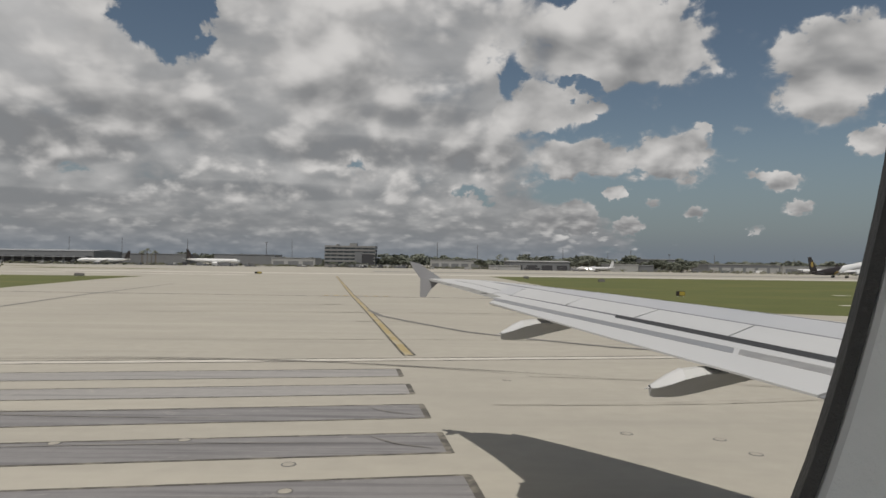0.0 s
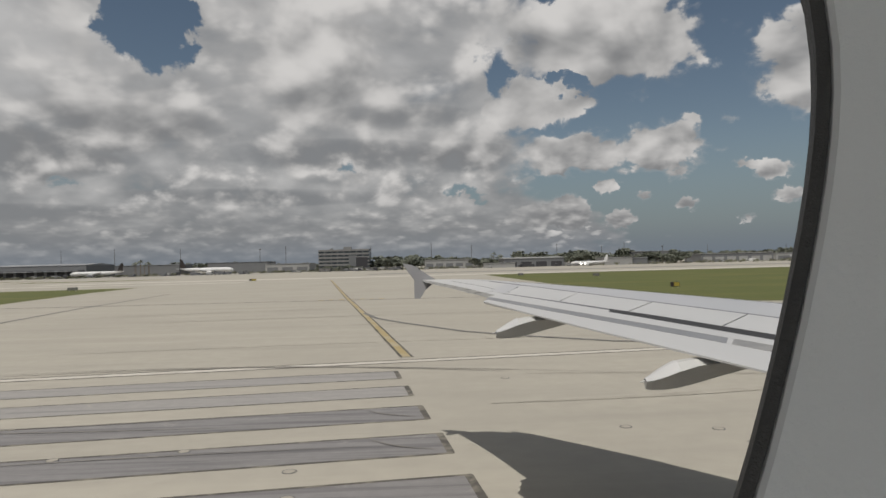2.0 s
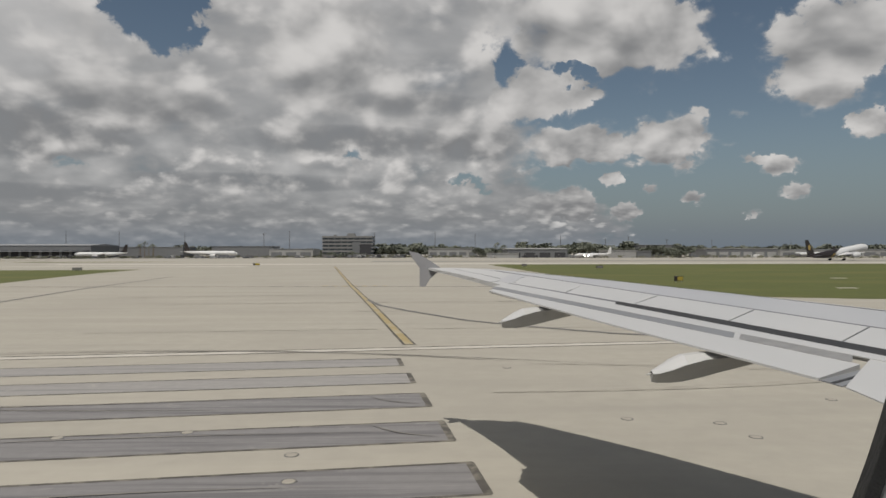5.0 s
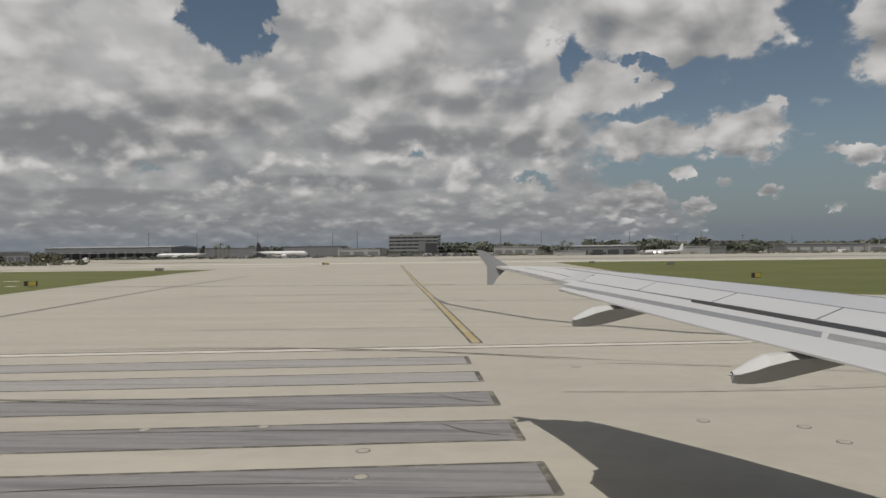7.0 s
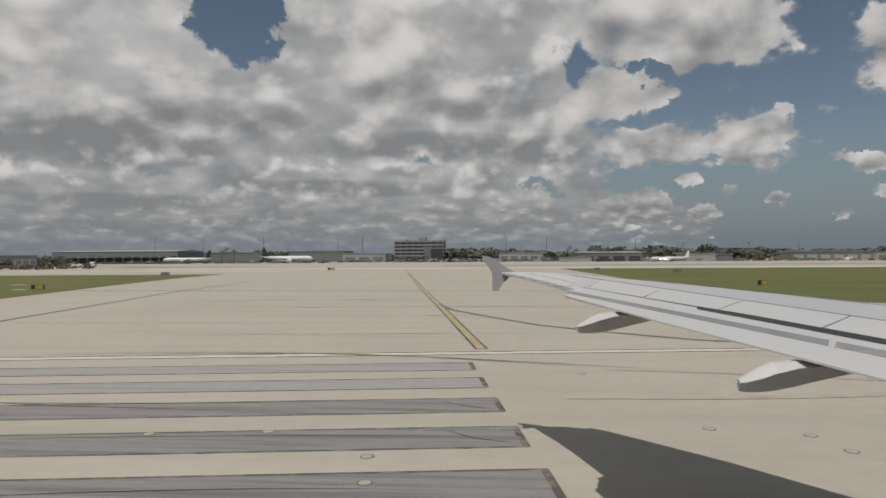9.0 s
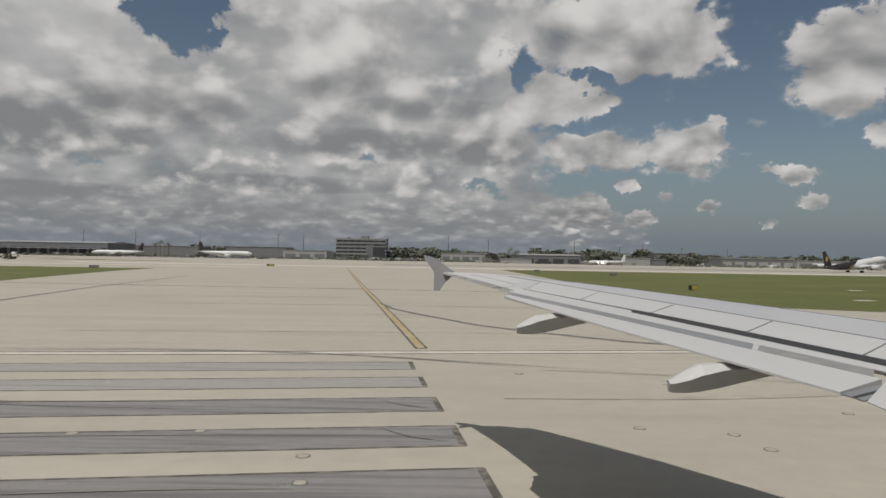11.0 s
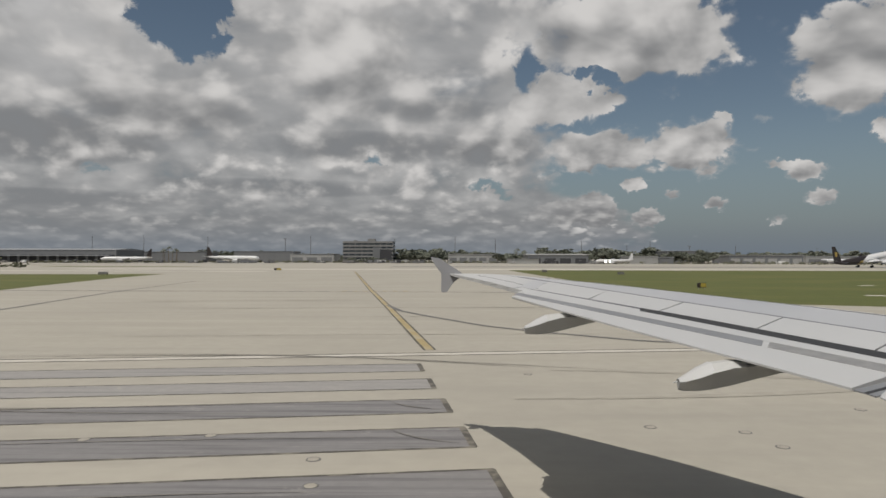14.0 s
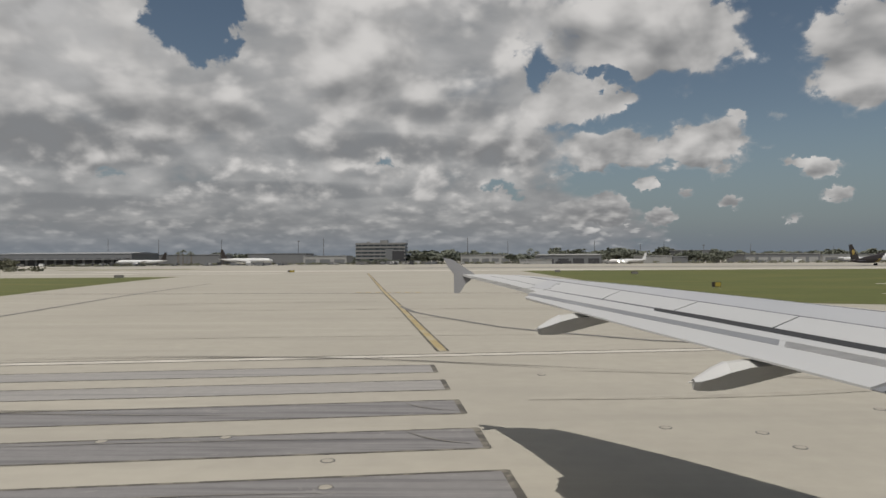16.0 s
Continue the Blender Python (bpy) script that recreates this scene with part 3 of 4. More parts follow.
panel("spoiler_gap_shade", GAP_MID, GAP_HIGH, 9.40, 11.95, 9.55, 12.1, 0.004, SEAL_LINE, "narrow dark strip painted as the shade in the slot behind the outer spoiler")
panel("flap_shroud", GAP_LOW, GAP_MID, 9.22, 11.9, 9.40, 11.95, 0.004, WING_WHITE, "white outer strip ahead of the flap")
spoilers = [(5.05, 5.75), (6.48, 7.29), (7.75, 8.63), (9.22, 10.18), (10.6, 11.80), (11.95, 13.45)]
for (ra, fa), (rb, fb) in zip(spoilers, spoilers[1:]):
    panel("spoiler", GAP_HIGH, HINGE, ra + 0.012, rb - 0.012, fa + 0.012, fb - 0.012, 0.006, WING_WHITE, "white spoiler panel", steps=3)
panel("hinge_seam", HINGE, [(y, x + 0.06) for y, x in HINGE], 0.6, 14.6, 0.6, 14.6, 0.008, SEAL_LINE, "dark seam along the spoiler hinges", 0.01, 10)
NOSE = [(y, x - 0.38) for y, x in LE]
panel("slat_seam", NOSE, [(y, x + 0.022) for y, x in NOSE], 0.8, 14.4, 0.8, 14.4, 0.0065, SEAL_LINE, "thin seam behind the slats", 0.008, 12)
panel("tip_seam", [(y, x + 0.42) for y, x in AILERON], [(y, x + 0.44) for y, x in AILERON], 12.1, 15.0, 12.1, 15.0, 0.003, SEAL_LINE, "aileron hinge seam", 0.006, 4)
panel("tip_seam", AILERON, HINGE, 12.25, 12.27, 13.3, 13.32, 0.003, SEAL_LINE, "aileron end seam", 0.006, 2)
panel("grey_patch", GAP_HIGH, HINGE, 12.02, 12.5, 13.5, 13.95, 0.0045, WING_GREY, "grey walkway patch", 0.006, 2)
panel("inboard_flap", TE, GAP_LOW, 0.5, 4.82, 0.5, 5.9, -0.004, WING_WHITE, "white inboard flap")
panel("inboard_spoiler", GAP_LOW, HINGE, 0.5, 4.98, 0.5, 5.65, 0.002, WING_WHITE, "white inboard wing panel")
panel("flap_end_plate", TE, BAND_HIGH, 4.86, 5.045, 5.46, 5.60, -0.01, WING_DARK, "grey plate between the flaps", steps=2)
panel("flap_end_seal", TE, BAND_HIGH, 4.93, 4.96, 5.50, 5.53, -0.006, GAP_BLACK, "dark seal between the flaps", 0.01, 2)


def fairing(y, s):
    """A keel-shaped flap track cover hanging under the trailing edge: lower shell greyed for shade and a tail wedge
    coloured paler as its sunlit upper face.
    """
    xt, zt = lerp(TE, y) - 0.085, wing_z(y)
    # along the keel: place, bottom, shoulder, top, half width
    line = [(1.75, -0.10, -0.09, -0.08, 0.03), (1.2, -0.13, -0.09, -0.07, 0.08), (0.6, -0.175, -0.08, -0.06, 0.12), (0.33, -0.240, -0.085, -0.05, 0.14), (0.10, -0.300, -0.10, -0.05, 0.15),
            (-0.09, -0.340, -0.150, -0.075, 0.15), (-0.22, -0.352, -0.205, -0.135, 0.13), (-0.35, -0.352, -0.250, -0.215, 0.09), (-0.40, -0.340, -0.262, -0.240, 0.05)]
    rings = []
    for x, b, sh, t, w in line:
        c = (b + sh) / 2
        rings.append([(xt + x * s, y + k * w * s, zt + h * s) for k, h in ((-1, sh), (-0.52, c), (-0.14, b + 0.012), (-0.05, b), (0.05, b), (0.14, b + 0.012), (0.52, c), (1, sh), (0.35, t), (-0.35, t))])
    shell = own("flap_track_fairing", loft(rings), FAIRING, label="keel-shaped flap track fairing, its white paint greyed for shade")
    wedge = []
    for x, b, sh, t, w in line[5:]:
        wedge.append([(xt + x * s, y + k * (w + 0.004) * s, zt + (h + 0.006) * s) for k, h in ((-1, sh), (-0.35, t), (0.35, t), (1, sh), (0, sh - 0.01))])
    own("fairing_sunlit_tail", loft(wedge), WING_WHITE, shell, "upper wedge of the fairing, coloured paler as its sunlit face", True)
    own("fairing_tip", tube((xt - 0.40 * s, y, zt - 0.26 * s), (xt - 0.45 * s, y, zt - 0.27 * s), 0.010, 0.005, 6), FAIRING, shell)


fairing(9.35, 1.0)
fairing(6.26, 0.97)
fairing(3.5, 1.05)
for y in (12.5, 13.1, 13.7, 14.3, 14.8):
    x = lerp(AILERON, y)
    own("static_wick", loft([[(x + 0.06, y - 0.02, wing_z(y) - 0.005), (x + 0.06, y + 0.02, wing_z(y) - 0.005), (x + 0.06, y, wing_z(y) - 0.025)], [(x - 0.13, y - 0.004, wing_z(y) - 0.02), (x - 0.13, y + 0.004, wing_z(y) - 0.02), (x - 0.13, y, wing_z(y) - 0.028)]]), WING_GREY)
# tip fence
fence = [(0.22, 0.02), (-0.30, 0.36), (-0.52, 0.40), (-0.42, 0.22), (-0.26, 0.0), (-0.26, -0.44), (-0.12, -0.44), (0.0, -0.25), (0.25, -0.03)]
zt = wing_z(15.5)
own("wing_tip_fence", loft([[(x, y + 0.10 * dz, zt + dz) for x, dz in fence] for y in (15.5, 15.56)]), FENCE, label="grey arrow-shaped wing tip fence")

# fuselage shell with the seat window
RAD = 1.98
AXIS_Z = 4.4
WALL_Y = 0.25            # cabin lining in front of the camera


def opening(grow):
    """The outline of the seat window, its rounded forward side shaped by a curve; grow moves it outward."""
    pts = []
    for k in range(41):
        dz = -0.36 + 0.72 * k / 40
        u = max(-0.112, min(0.122, dz))
        slope = 0.2399 - 1.176 * u - 9.73 * u * u - 125.3 * u ** 3
        x = 0.1696 + 0.2399 * u - 0.588 * u * u - 3.2435 * u ** 3 - 31.32 * u ** 4 + slope * (dz - u)
        n = math.hypot(1, slope)
        pts.append((x + grow / n, EYE_Z + dz - grow * slope / n))
    top, low = pts[-1][1], pts[0][1]
    pts += [(-0.3, top + 0.1), (-0.75 - grow, top + 0.12), (-0.95 - grow, top), (-0.95 - grow, low), (-0.75 - grow, low - 0.12), (-0.3, low - 0.1)]
    return pts


def window_rings(steps):
    return [[(x, y, z) for x, z in opening(g)] for g, y in steps]


own("window_gasket", loft(window_rings([(0.006, 0.275), (0.0012, 0.264), (0.0, 0.2608), (0.0010, 0.2603), (0.0050, 0.2602), (0.0060, 0.2608), (0.0064, 0.27)]), caps=False), WINDOW_RUBBER, label="black rubber window gasket", smooth=True)
own("window_reveal", loft(window_rings([(0.0062, 0.266), (0.0068, 0.2603), (0.0090, 0.2592)]), caps=False), REVEAL, label="grey moulded edge of the window surround", smooth=True)
own("window_surround", loft(window_rings([(0.0088, 0.2593), (0.0120, 0.2585), (0.05, 0.252), (0.12, 0.245)]), caps=False), LINING, label="light grey moulded window surround", smooth=True)
wall = window_rings([(0.118, 0.2455)])[0]
outer = [(max(-1.6, min(0.75, x + (x - 0.0) * 1.2)), 0.2455, EYE_Z + (z - EYE_Z) * 1.35) for x, y, z in wall]
own("cabin_lining", loft([wall, outer], caps=False), LINING, label="light grey cabin wall lining")


def hull_shell():
    """A round shell, open at the seat window and over a wide unseen band of the other side that lets in light."""
    bm = bmesh.new()
    xs = [-15, -9, -5, -2.4, -1.4, 0.6, 2.4, 5, 9, 14]
    angles = [-90 + 10 * k for k in range(37)]
    grid = [[bm.verts.new((x, PLANE_Y + RAD * math.cos(radians(a)), AXIS_Z + RAD * math.sin(radians(a)))) for a in angles[:-1]] for x in xs]
    n = len(angles) - 1
    for i in range(len(xs) - 1):
        for j in range(n):
            here = angles[j]
            if xs[i] == -1.4 and -15 < here < 25:
                continue
            # unseen band left out so that daylight brightens the cabin lining
            if 130 <= here < 200:
                continue
            bm.faces.new((grid[i][j], grid[i][(j + 1) % n], grid[i + 1][(j + 1) % n], grid[i + 1][j]))
    for g in (grid[0], grid[-1]):
        bm.faces.new(g)
    return bm


own("fuselage", hull_shell(), HULL, label="white fuselage shell round the cabin")
for x, y in ((2.2, -3.9), (2.2, 0.9), (13.0, -1.5)):
    own("landing_gear_leg", tube((x, y, 0.55), (x, y, 2.6), 0.11), METAL)
    for dy in (-0.35, 0.35):
        own("wheel", tube((x, y + dy - 0.16, 0.56), (x, y + dy + 0.16, 0.56), 0.56, sides=20), TYRE)

# ---------------------------------------------------------------- far side of the airfield


def aside(x, far):
    """A place seen straight out: sideways share of the distance."""
    return (x + 8 - 784) / 1153 * far


def hall(name, x0, x1, y, depth, height, wall, roof, label, doors=0, category="building", door_mat=WALL_DARK, rise=0.0, ribs=0):
    """A long flat hall: walls, roof with a parapet, flat doors, the default ones blackened as shaded openings, and wall
    ribs.
    """
    w = x1 - x0
    thing = tagged(empty(name, (x0 + x1) / 2, y), label, category)
    part("wall", box(-w / 2, w / 2, 0, depth, 0, height), wall, thing)
    bm = bmesh.new()
    rings = [[(sx * (w / 2 + 0.4), -0.5, height), (sx * (w / 2 + 0.4), depth + 0.5, height), (sx * (w / 2 + 0.4), depth + 0.5, height + 0.5), (sx * (w / 2 + 0.4), depth / 2, height + 0.5 + rise), (sx * (w / 2 + 0.4), -0.5, height + 0.5)] for sx in (-1, 1)]
    part("roof", loft(rings, bm=bm), roof, thing)
    # with the default door_mat the shade of an open doorway is a black slab
    for k in range(doors):
        c = -w / 2 + w * (k + 0.5) / doors
        part("door", box(c - w / doors * 0.36, c + w / doors * 0.36, -0.15, 0.1, 0, height * 0.62), door_mat, thing)
    for k in range(ribs):
        c = -w / 2 + w * (k + 0.5) / ribs
        part("rib", box(c - 0.25, c + 0.25, -0.3, 0.05, 0, height - 0.1), wall, thing)
    return thing


def office_block(x0, x1, y, storeys, height):
    w, d = x1 - x0, 26.0
    thing = tagged(empty("office_building", (x0 + x1) / 2, y), "grey concrete office building of six storeys with dark window bands", "building")
    part("core", box(-w / 2 + 0.5, w / 2 - 0.5, 0.5, d, 0, height - 0.6), GLASS_DARK, thing, "dark glazed storeys")
    step = height / storeys
    for k in range(1, storeys + 1):
        part("floor_band", box(-w / 2, w / 2, 0, d + 0.5, k * step - 1.7, k * step), OFFICE, thing)
    for k in range(9):
        c = -w / 2 + w * k / 8
        part("column", box(max(c - 0.3, -w / 2), min(c + 0.3, w / 2), 0.35, 0.7, 0, height - 0.3), WALL_GREY, thing)
    part("stair_tower", box(w * 0.10, w * 0.24, -0.8, 4, 0, height - 6), WALL_GREY, thing)
    part("dark_bay", box(w * 0.24, w * 0.47, -0.5, 1.5, 0, height * 0.62), WALL_DARK, thing)
    part("roof_hut", box(-w * 0.02, w * 0.13, 6, 14, height, height + 2.6), OFFICE, thing)
    part("roof_hut", box(-w * 0.3, -w * 0.24, 8, 12, height, height + 1.4), OFFICE, thing)
    return thing


def leaf_mesh(name, height, spread, count, mat, rng, low=0.25, size=0.09):
    """A crown of many small tilted leaf clumps in an uneven outline."""
    verts, faces = [], []
    lobes = [(rng.uniform(-0.5, 0.5) * spread, rng.uniform(-0.5, 0.5) * spread, rng.uniform(low + 0.12, 0.85) * height, rng.uniform(0.18, 0.34)) for _ in range(7)]
    for _ in range(count):
        cx, cy, cz, r = rng.choice(lobes)
        d = Vector((rng.gauss(0, 1), rng.gauss(0, 1), rng.gauss(0, 1))).normalized() * rng.uniform(0.55, 1.05)
        p = Vector((cx + d.x * r * spread, cy + d.y * r * spread, min(cz + d.z * r * height * 0.75, height)))
        p.z = max(p.z, low * height)
        s = height * size * rng.uniform(0.6, 1.4)
        u = Vector((rng.gauss(0, 1), rng.gauss(0, 1), rng.gauss(0, 1))).normalized() * s
        v = u.orthogonal().normalized() * s * rng.uniform(0.6, 1)
        n = len(verts)
        w = u.cross(v).normalized() * s * 0.5
        verts += [p - u, p + v, p + u, p - v, p + w]
        faces += [(n, n + 1, n + 4), (n + 1, n + 2, n + 4), (n + 2, n + 3, n + 4), (n + 3, n, n + 4), (n + 3, n + 2, n + 1, n)]
    me = bpy.data.meshes.new(name)
    me.from_pydata(verts, [], faces)
    me.materials.append(mat)
    return me


rng = random.Random(7)
CROWNS = [leaf_mesh("crown", 1.0, 0.9, 260, LEAF, rng) for _ in range(5)] + [leaf_mesh("crown", 1.0, 1.3, 220, LEAF_DRY, rng, low=0.05) for _ in range(3)]


def trunk_mesh():
    bm = tube((0, 0, 0), (0.01, 0, 0.35), 0.028, 0.018, 6)
    for a in range(4):
        d = Vector((math.cos(a * 1.6), math.sin(a * 1.6), 1.1)) * 0.22
        tube((0.01, 0, 0.3), Vector((0.01, 0, 0.33)) + d, 0.014, 0.005, 5, bm)
    return mesh_of("trunk", bm, BARK)


TRUNK = trunk_mesh()


def tree(x, y, h, kind=0, wide=1.0, name="tree", label="dark green broadleaf tree at the airfield edge", group="trees at the airfield edge"):
    thing = tagged(empty(name, x, y, 0, rng.uniform(0, 360)), label, "tree", group=group)
    t = new("trunk", TRUNK)
    t.parent, t.scale = thing, (h, h, h)
    c = new("crown", CROWNS[kind])
    c.parent, c.scale = thing, (h * wide, h * wide, h)
    return thing


def palm_mesh():
    bm = bmesh.new()
    for k in range(12):
        a, lift = k * math.tau / 12 + rng.uniform(-0.2, 0.2), rng.uniform(0.0, 0.16)
        prev = None
        for i in range(5):
            u = i / 4
            r, z = 0.26 * u, 1.0 + lift * math.sin(math.pi * u * 0.9) - 0.16 * u * u
            w = 0.03 * (1 - u * 0.8) + 0.004
            c, d = math.cos(a), math.sin(a)
            row = (bm.verts.new((r * c - w * d, r * d + w * c, z - 0.02)), bm.verts.new((r * c, r * d, z)), bm.verts.new((r * c + w * d, r * d - w * c, z - 0.02)))
            if prev:
                bm.faces.new((prev[0], prev[1], row[1], row[0]))
                bm.faces.new((prev[1], prev[2], row[2], row[1]))
            prev = row
    return mesh_of("fronds", bm, LEAF)


PALM_TOP = palm_mesh()
PALM_TRUNK = mesh_of("trunk", tube((0, 0, 0), (0.02, 0, 1.0), 0.026, 0.016, 7), BARK)


def palm(x, y, h):
    thing = tagged(empty("palm_tree", x, y, 0, rng.uniform(0, 360)), "tall thin palm tree behind the apron", "palm tree", group="palm trees behind the apron")
    for nm, me in (("trunk", PALM_TRUNK), ("fronds", PALM_TOP)):
        o = new(nm, me)
        o.parent, o.scale = thing, (h, h, h)
    return thing


def mast(x, y, h, lamp=False):
    thing = tagged(empty("light_mast", x, y), "thin grey floodlight mast on the apron", "mast", group="masts on the apron")
    part("pole", tube((0, 0, 0), (0, 0, h), 0.42, 0.26, 6), POLE, thing)
    part("head", box(-1.3, 1.3, -0.4, 0.4, h, h + 0.9) if lamp else tube((0, 0, h), (0, 0, h + 1.5), 0.12, 0.05, 6), POLE, thing)


def jet(name, label, length, x, y, z, heading, tail_mat, rear_mat, gear=True, pitch=0.0, emblem=False, category="aircraft"):
    """A twin-engined airliner, nose along +x of its own axes, wheels at its base."""
    s = length / 47.3
    thing = new(name)
    thing.matrix_basis = pose(x, y, z, 0, -pitch, heading)
    tagged(thing, label, category)
    r = 1.9 * s
    zc = 4.1 * s

    def body(x0, x1, steps):
        rings = []
        for i in range(steps + 1):
            u = x0 + (x1 - x0) * i / steps
            k = 1.0
            lift = 0.0
            if u > 0.88:
                f = (u - 0.88) / 0.12
                k = math.sqrt(max(0.001, 1 - f ** 2.2))
                lift = -0.25 * r * f
            if u < 0.34:
                f = (0.34 - u) / 0.34
                k = 1 - 0.88 * f ** 1.5
                lift = 0.62 * r * f ** 1.4
            rings.append([(length * (u - 0.5), r * k * math.cos(a), zc + lift + r * k * math.sin(a)) for a in [q * math.tau / 18 for q in range(18)]])
        return loft(rings)

    part("fuselage_front", body(0.40, 1.0, 16), JET_WHITE, thing, "white forward fuselage", True)
    part("fuselage_rear", body(0.0, 0.40, 10), rear_mat, thing, "rear fuselage in the tail colour", True)
    if emblem:
        rings = []
        for u in (0.395, 0.42, 0.45, 0.48, 0.51, 0.54):
            reach = 1.25 * (0.545 - u) / 0.15
            rings.append([(length * (u - 0.5), r * 1.006 * math.cos(a), zc + r * 1.006 * math.sin(a)) for a in [math.pi / 2 + reach * (q / 8 - 1) * 1.35 for q in range(17)]])
        part("crown_panel", loft(rings, closed=False), rear_mat, thing, "brown paint sweeping forward over the crown", True)
    if emblem:
        rings = []
        for u, k in ((0.36, 1.012), (0.405, 1.012), (0.415, 1.004)):
            rings.append([(length * (u - 0.5) + 1.6 * s * math.sin(a), r * k * math.cos(a), zc + r * k * math.sin(a)) for a in [math.pi + q * math.pi / 14 for q in range(15)]])
        part("gold_sweep", loft(rings, closed=False), JET_GOLD, thing, "gold sweep along the belly", True)
    fin = [(-0.485, 0.9), (-0.375, 0.9), (-0.455, 5.0), (-0.497, 5.0)]
    rings = []
    for w in (-0.18, 0.18):
        rings.append([(length * a, w * s, zc + r * b * 0.99) for a, b in fin])
    part("tail_fin", loft(rings), tail_mat, thing, "dark tail fin")
    if emblem:
        for side in (-1, 1):
            c = [(-0.450 * length + 0.95 * s * math.cos(a), side * 0.22 * s, zc + r * 2.9 + (1.2 if math.sin(a) > 0 else 1.5) * s * math.sin(a)) for a in [q * math.tau / 14 for q in range(14)]]
            part("tail_emblem", loft([c, [(p[0], side * 0.19 * s, p[2]) for p in c]]), JET_GOLD, thing, "plain gold shield shape")
    for side in (-1, 1):
        def foil(pts, t):
            rr = []
            for xa, xb, yy, zz in pts:
                xa, xb, yy, zz = xa * length, xb * length, yy * length * side, zc + zz * r
                c = xb - xa
                rr.append([(xa, yy, zz), (xa + c * 0.3, yy, zz + c * t * 0.3), (xa + c * 0.75, yy, zz + c * t), (xb, yy, zz), (xa + c * 0.75, yy, zz - c * t), (xa + c * 0.3, yy, zz - c * t * 0.4)])
            return loft(rr)
        part("wing", foil([(-0.075, 0.125, 0.03, -0.62), (-0.075, 0.045, 0.15, -0.35), (-0.17, -0.135, 0.40, 0.45)], 0.06), JET_WHITE, thing)
        part("tailplane", foil([(-0.475, -0.39, 0.015, 0.45), (-0.495, -0.465, 0.16, 0.75)], 0.05), tail_mat if emblem else JET_WHITE, thing)
        ex, ey, ez = 0.115 * length, side * 0.135 * length, zc - 1.15 * r
        eng = [[(ex + dx * s, ey + rr * s * math.cos(a), ez + rr * s * math.sin(a)) for a in [q * math.tau / 16 for q in range(16)]] for dx, rr in ((-3.6, 0.45), (-2.0, 1.05), (0.6, 1.28), (1.3, 1.15))]
        part("engine", loft(eng), JET_WHITE, thing, "white engine nacelle", True)
        part("pylon", box(ex - 3.2 * s, ex + 0.2 * s, ey - 0.15 * s, ey + 0.15 * s, ez + 0.9 * s, ez + 2.0 * s), JET_WHITE, thing)
    win = bmesh.new()
    for side in (-1, 1):
        add_box(win, 0.452 * length, 0.468 * length, side * r * 0.50 - 0.3 * s, side * r * 0.50 + 0.3 * s, zc + r * 0.22, zc + r * 0.42)
    part("cockpit_window", win, GLASS_DARK, thing)
    if gear:
        for gx, gy in ((0.37, 0), (-0.03, 0.08), (-0.03, -0.08)):
            leg = part("landing_gear", tube((gx * length, gy * length, 0.4 * s), (gx * length, gy * length, 2.6 * s), 0.16 * s, sides=6), METAL, thing)
            for dx in ((-0.55, 0.55) if gy else (0,)):
                part("wheel", tube((gx * length + dx * s, gy * length - 0.35 * s, 0.5 * s), (gx * length + dx * s, gy * length + 0.35 * s, 0.5 * s), 0.5 * s, sides=12), TYRE, leg)
    return thing


# warehouses and offices, from one end of the apron to the other
freight = hall("warehouse", aside(-60, 660), aside(185, 660), 660, 60, 12.2, WALL_GREY, ROOF_GREY, "long grey warehouse with a dark loading front", doors=14, rise=1.6)
part("canopy", box(-68, 66, -7, 0, 6.4, 7.0), ROOF_GREY, freight, "pale canopy over the loading doors")
hall("warehouse", aside(495, 660), aside(572, 660), 660, 40, 8.4, WALL_WHITE, ROOF_GREY, "pale grey flat-roofed shed", doors=3, door_mat=WALL_GREY)
office_block(aside(588, 630), aside(677, 630), 630, 6, 20.8)
hall("warehouse", aside(775, 620), aside(862, 620), 620, 40, 8.0, WALL_WHITE, WALL_WHITE, "white low warehouse behind the taxiway", doors=5, door_mat=WALL_GREY)
hall("warehouse", aside(915, 560), aside(1022, 560), 560, 40, 7.2, WALL_GREY, WALL_WHITE, "grey warehouse with a white roof edge", doors=4, rise=0.8)
hall("warehouse", aside(880, 545), aside(935, 545), 545, 8, 3.6, WALL_WHITE, WALL_WHITE, "low white store at the apron edge")
hall("hangar", aside(1095, 540), aside(1145, 540), 540, 30, 6.0, WALL_WHITE, WALL_WHITE, "white hangar with a ribbed front", ribs=8)
hall("hangar", aside(1146, 545), aside(1172, 545), 545, 25, 5.2, WALL_GREY, ROOF_GREY, "small grey shed beside the white hangar")
hall("warehouse", aside(1270, 600), aside(1400, 600), 600, 40, 7.4, WALL_GREY, WALL_WHITE, "long grey warehouse with a pale roof", doors=6, door_mat=WALL_WHITE)
hall("warehouse", aside(1405, 640), aside(1700, 640), 640, 40, 6.6, WALL_WHITE, ROOF_GREY, "long pale warehouse at the far end", doors=10, door_mat=WALL_GREY)


hall("warehouse", aside(232, 740), aside(345, 740), 740, 40, 11.2, WALL_GREY, ROOF_GREY, "dark grey hangar behind the parked aircraft")
hall("warehouse", aside(395, 760), aside(500, 760), 760, 40, 12.0, WALL_GREY, WALL_GREY, "dark grey maintenance hall behind the apron")
hall("warehouse", aside(1160, 720), aside(1215, 720), 720, 40, 12.5, WALL_GREY, ROOF_GREY, "grey storey building behind the trees", doors=5)


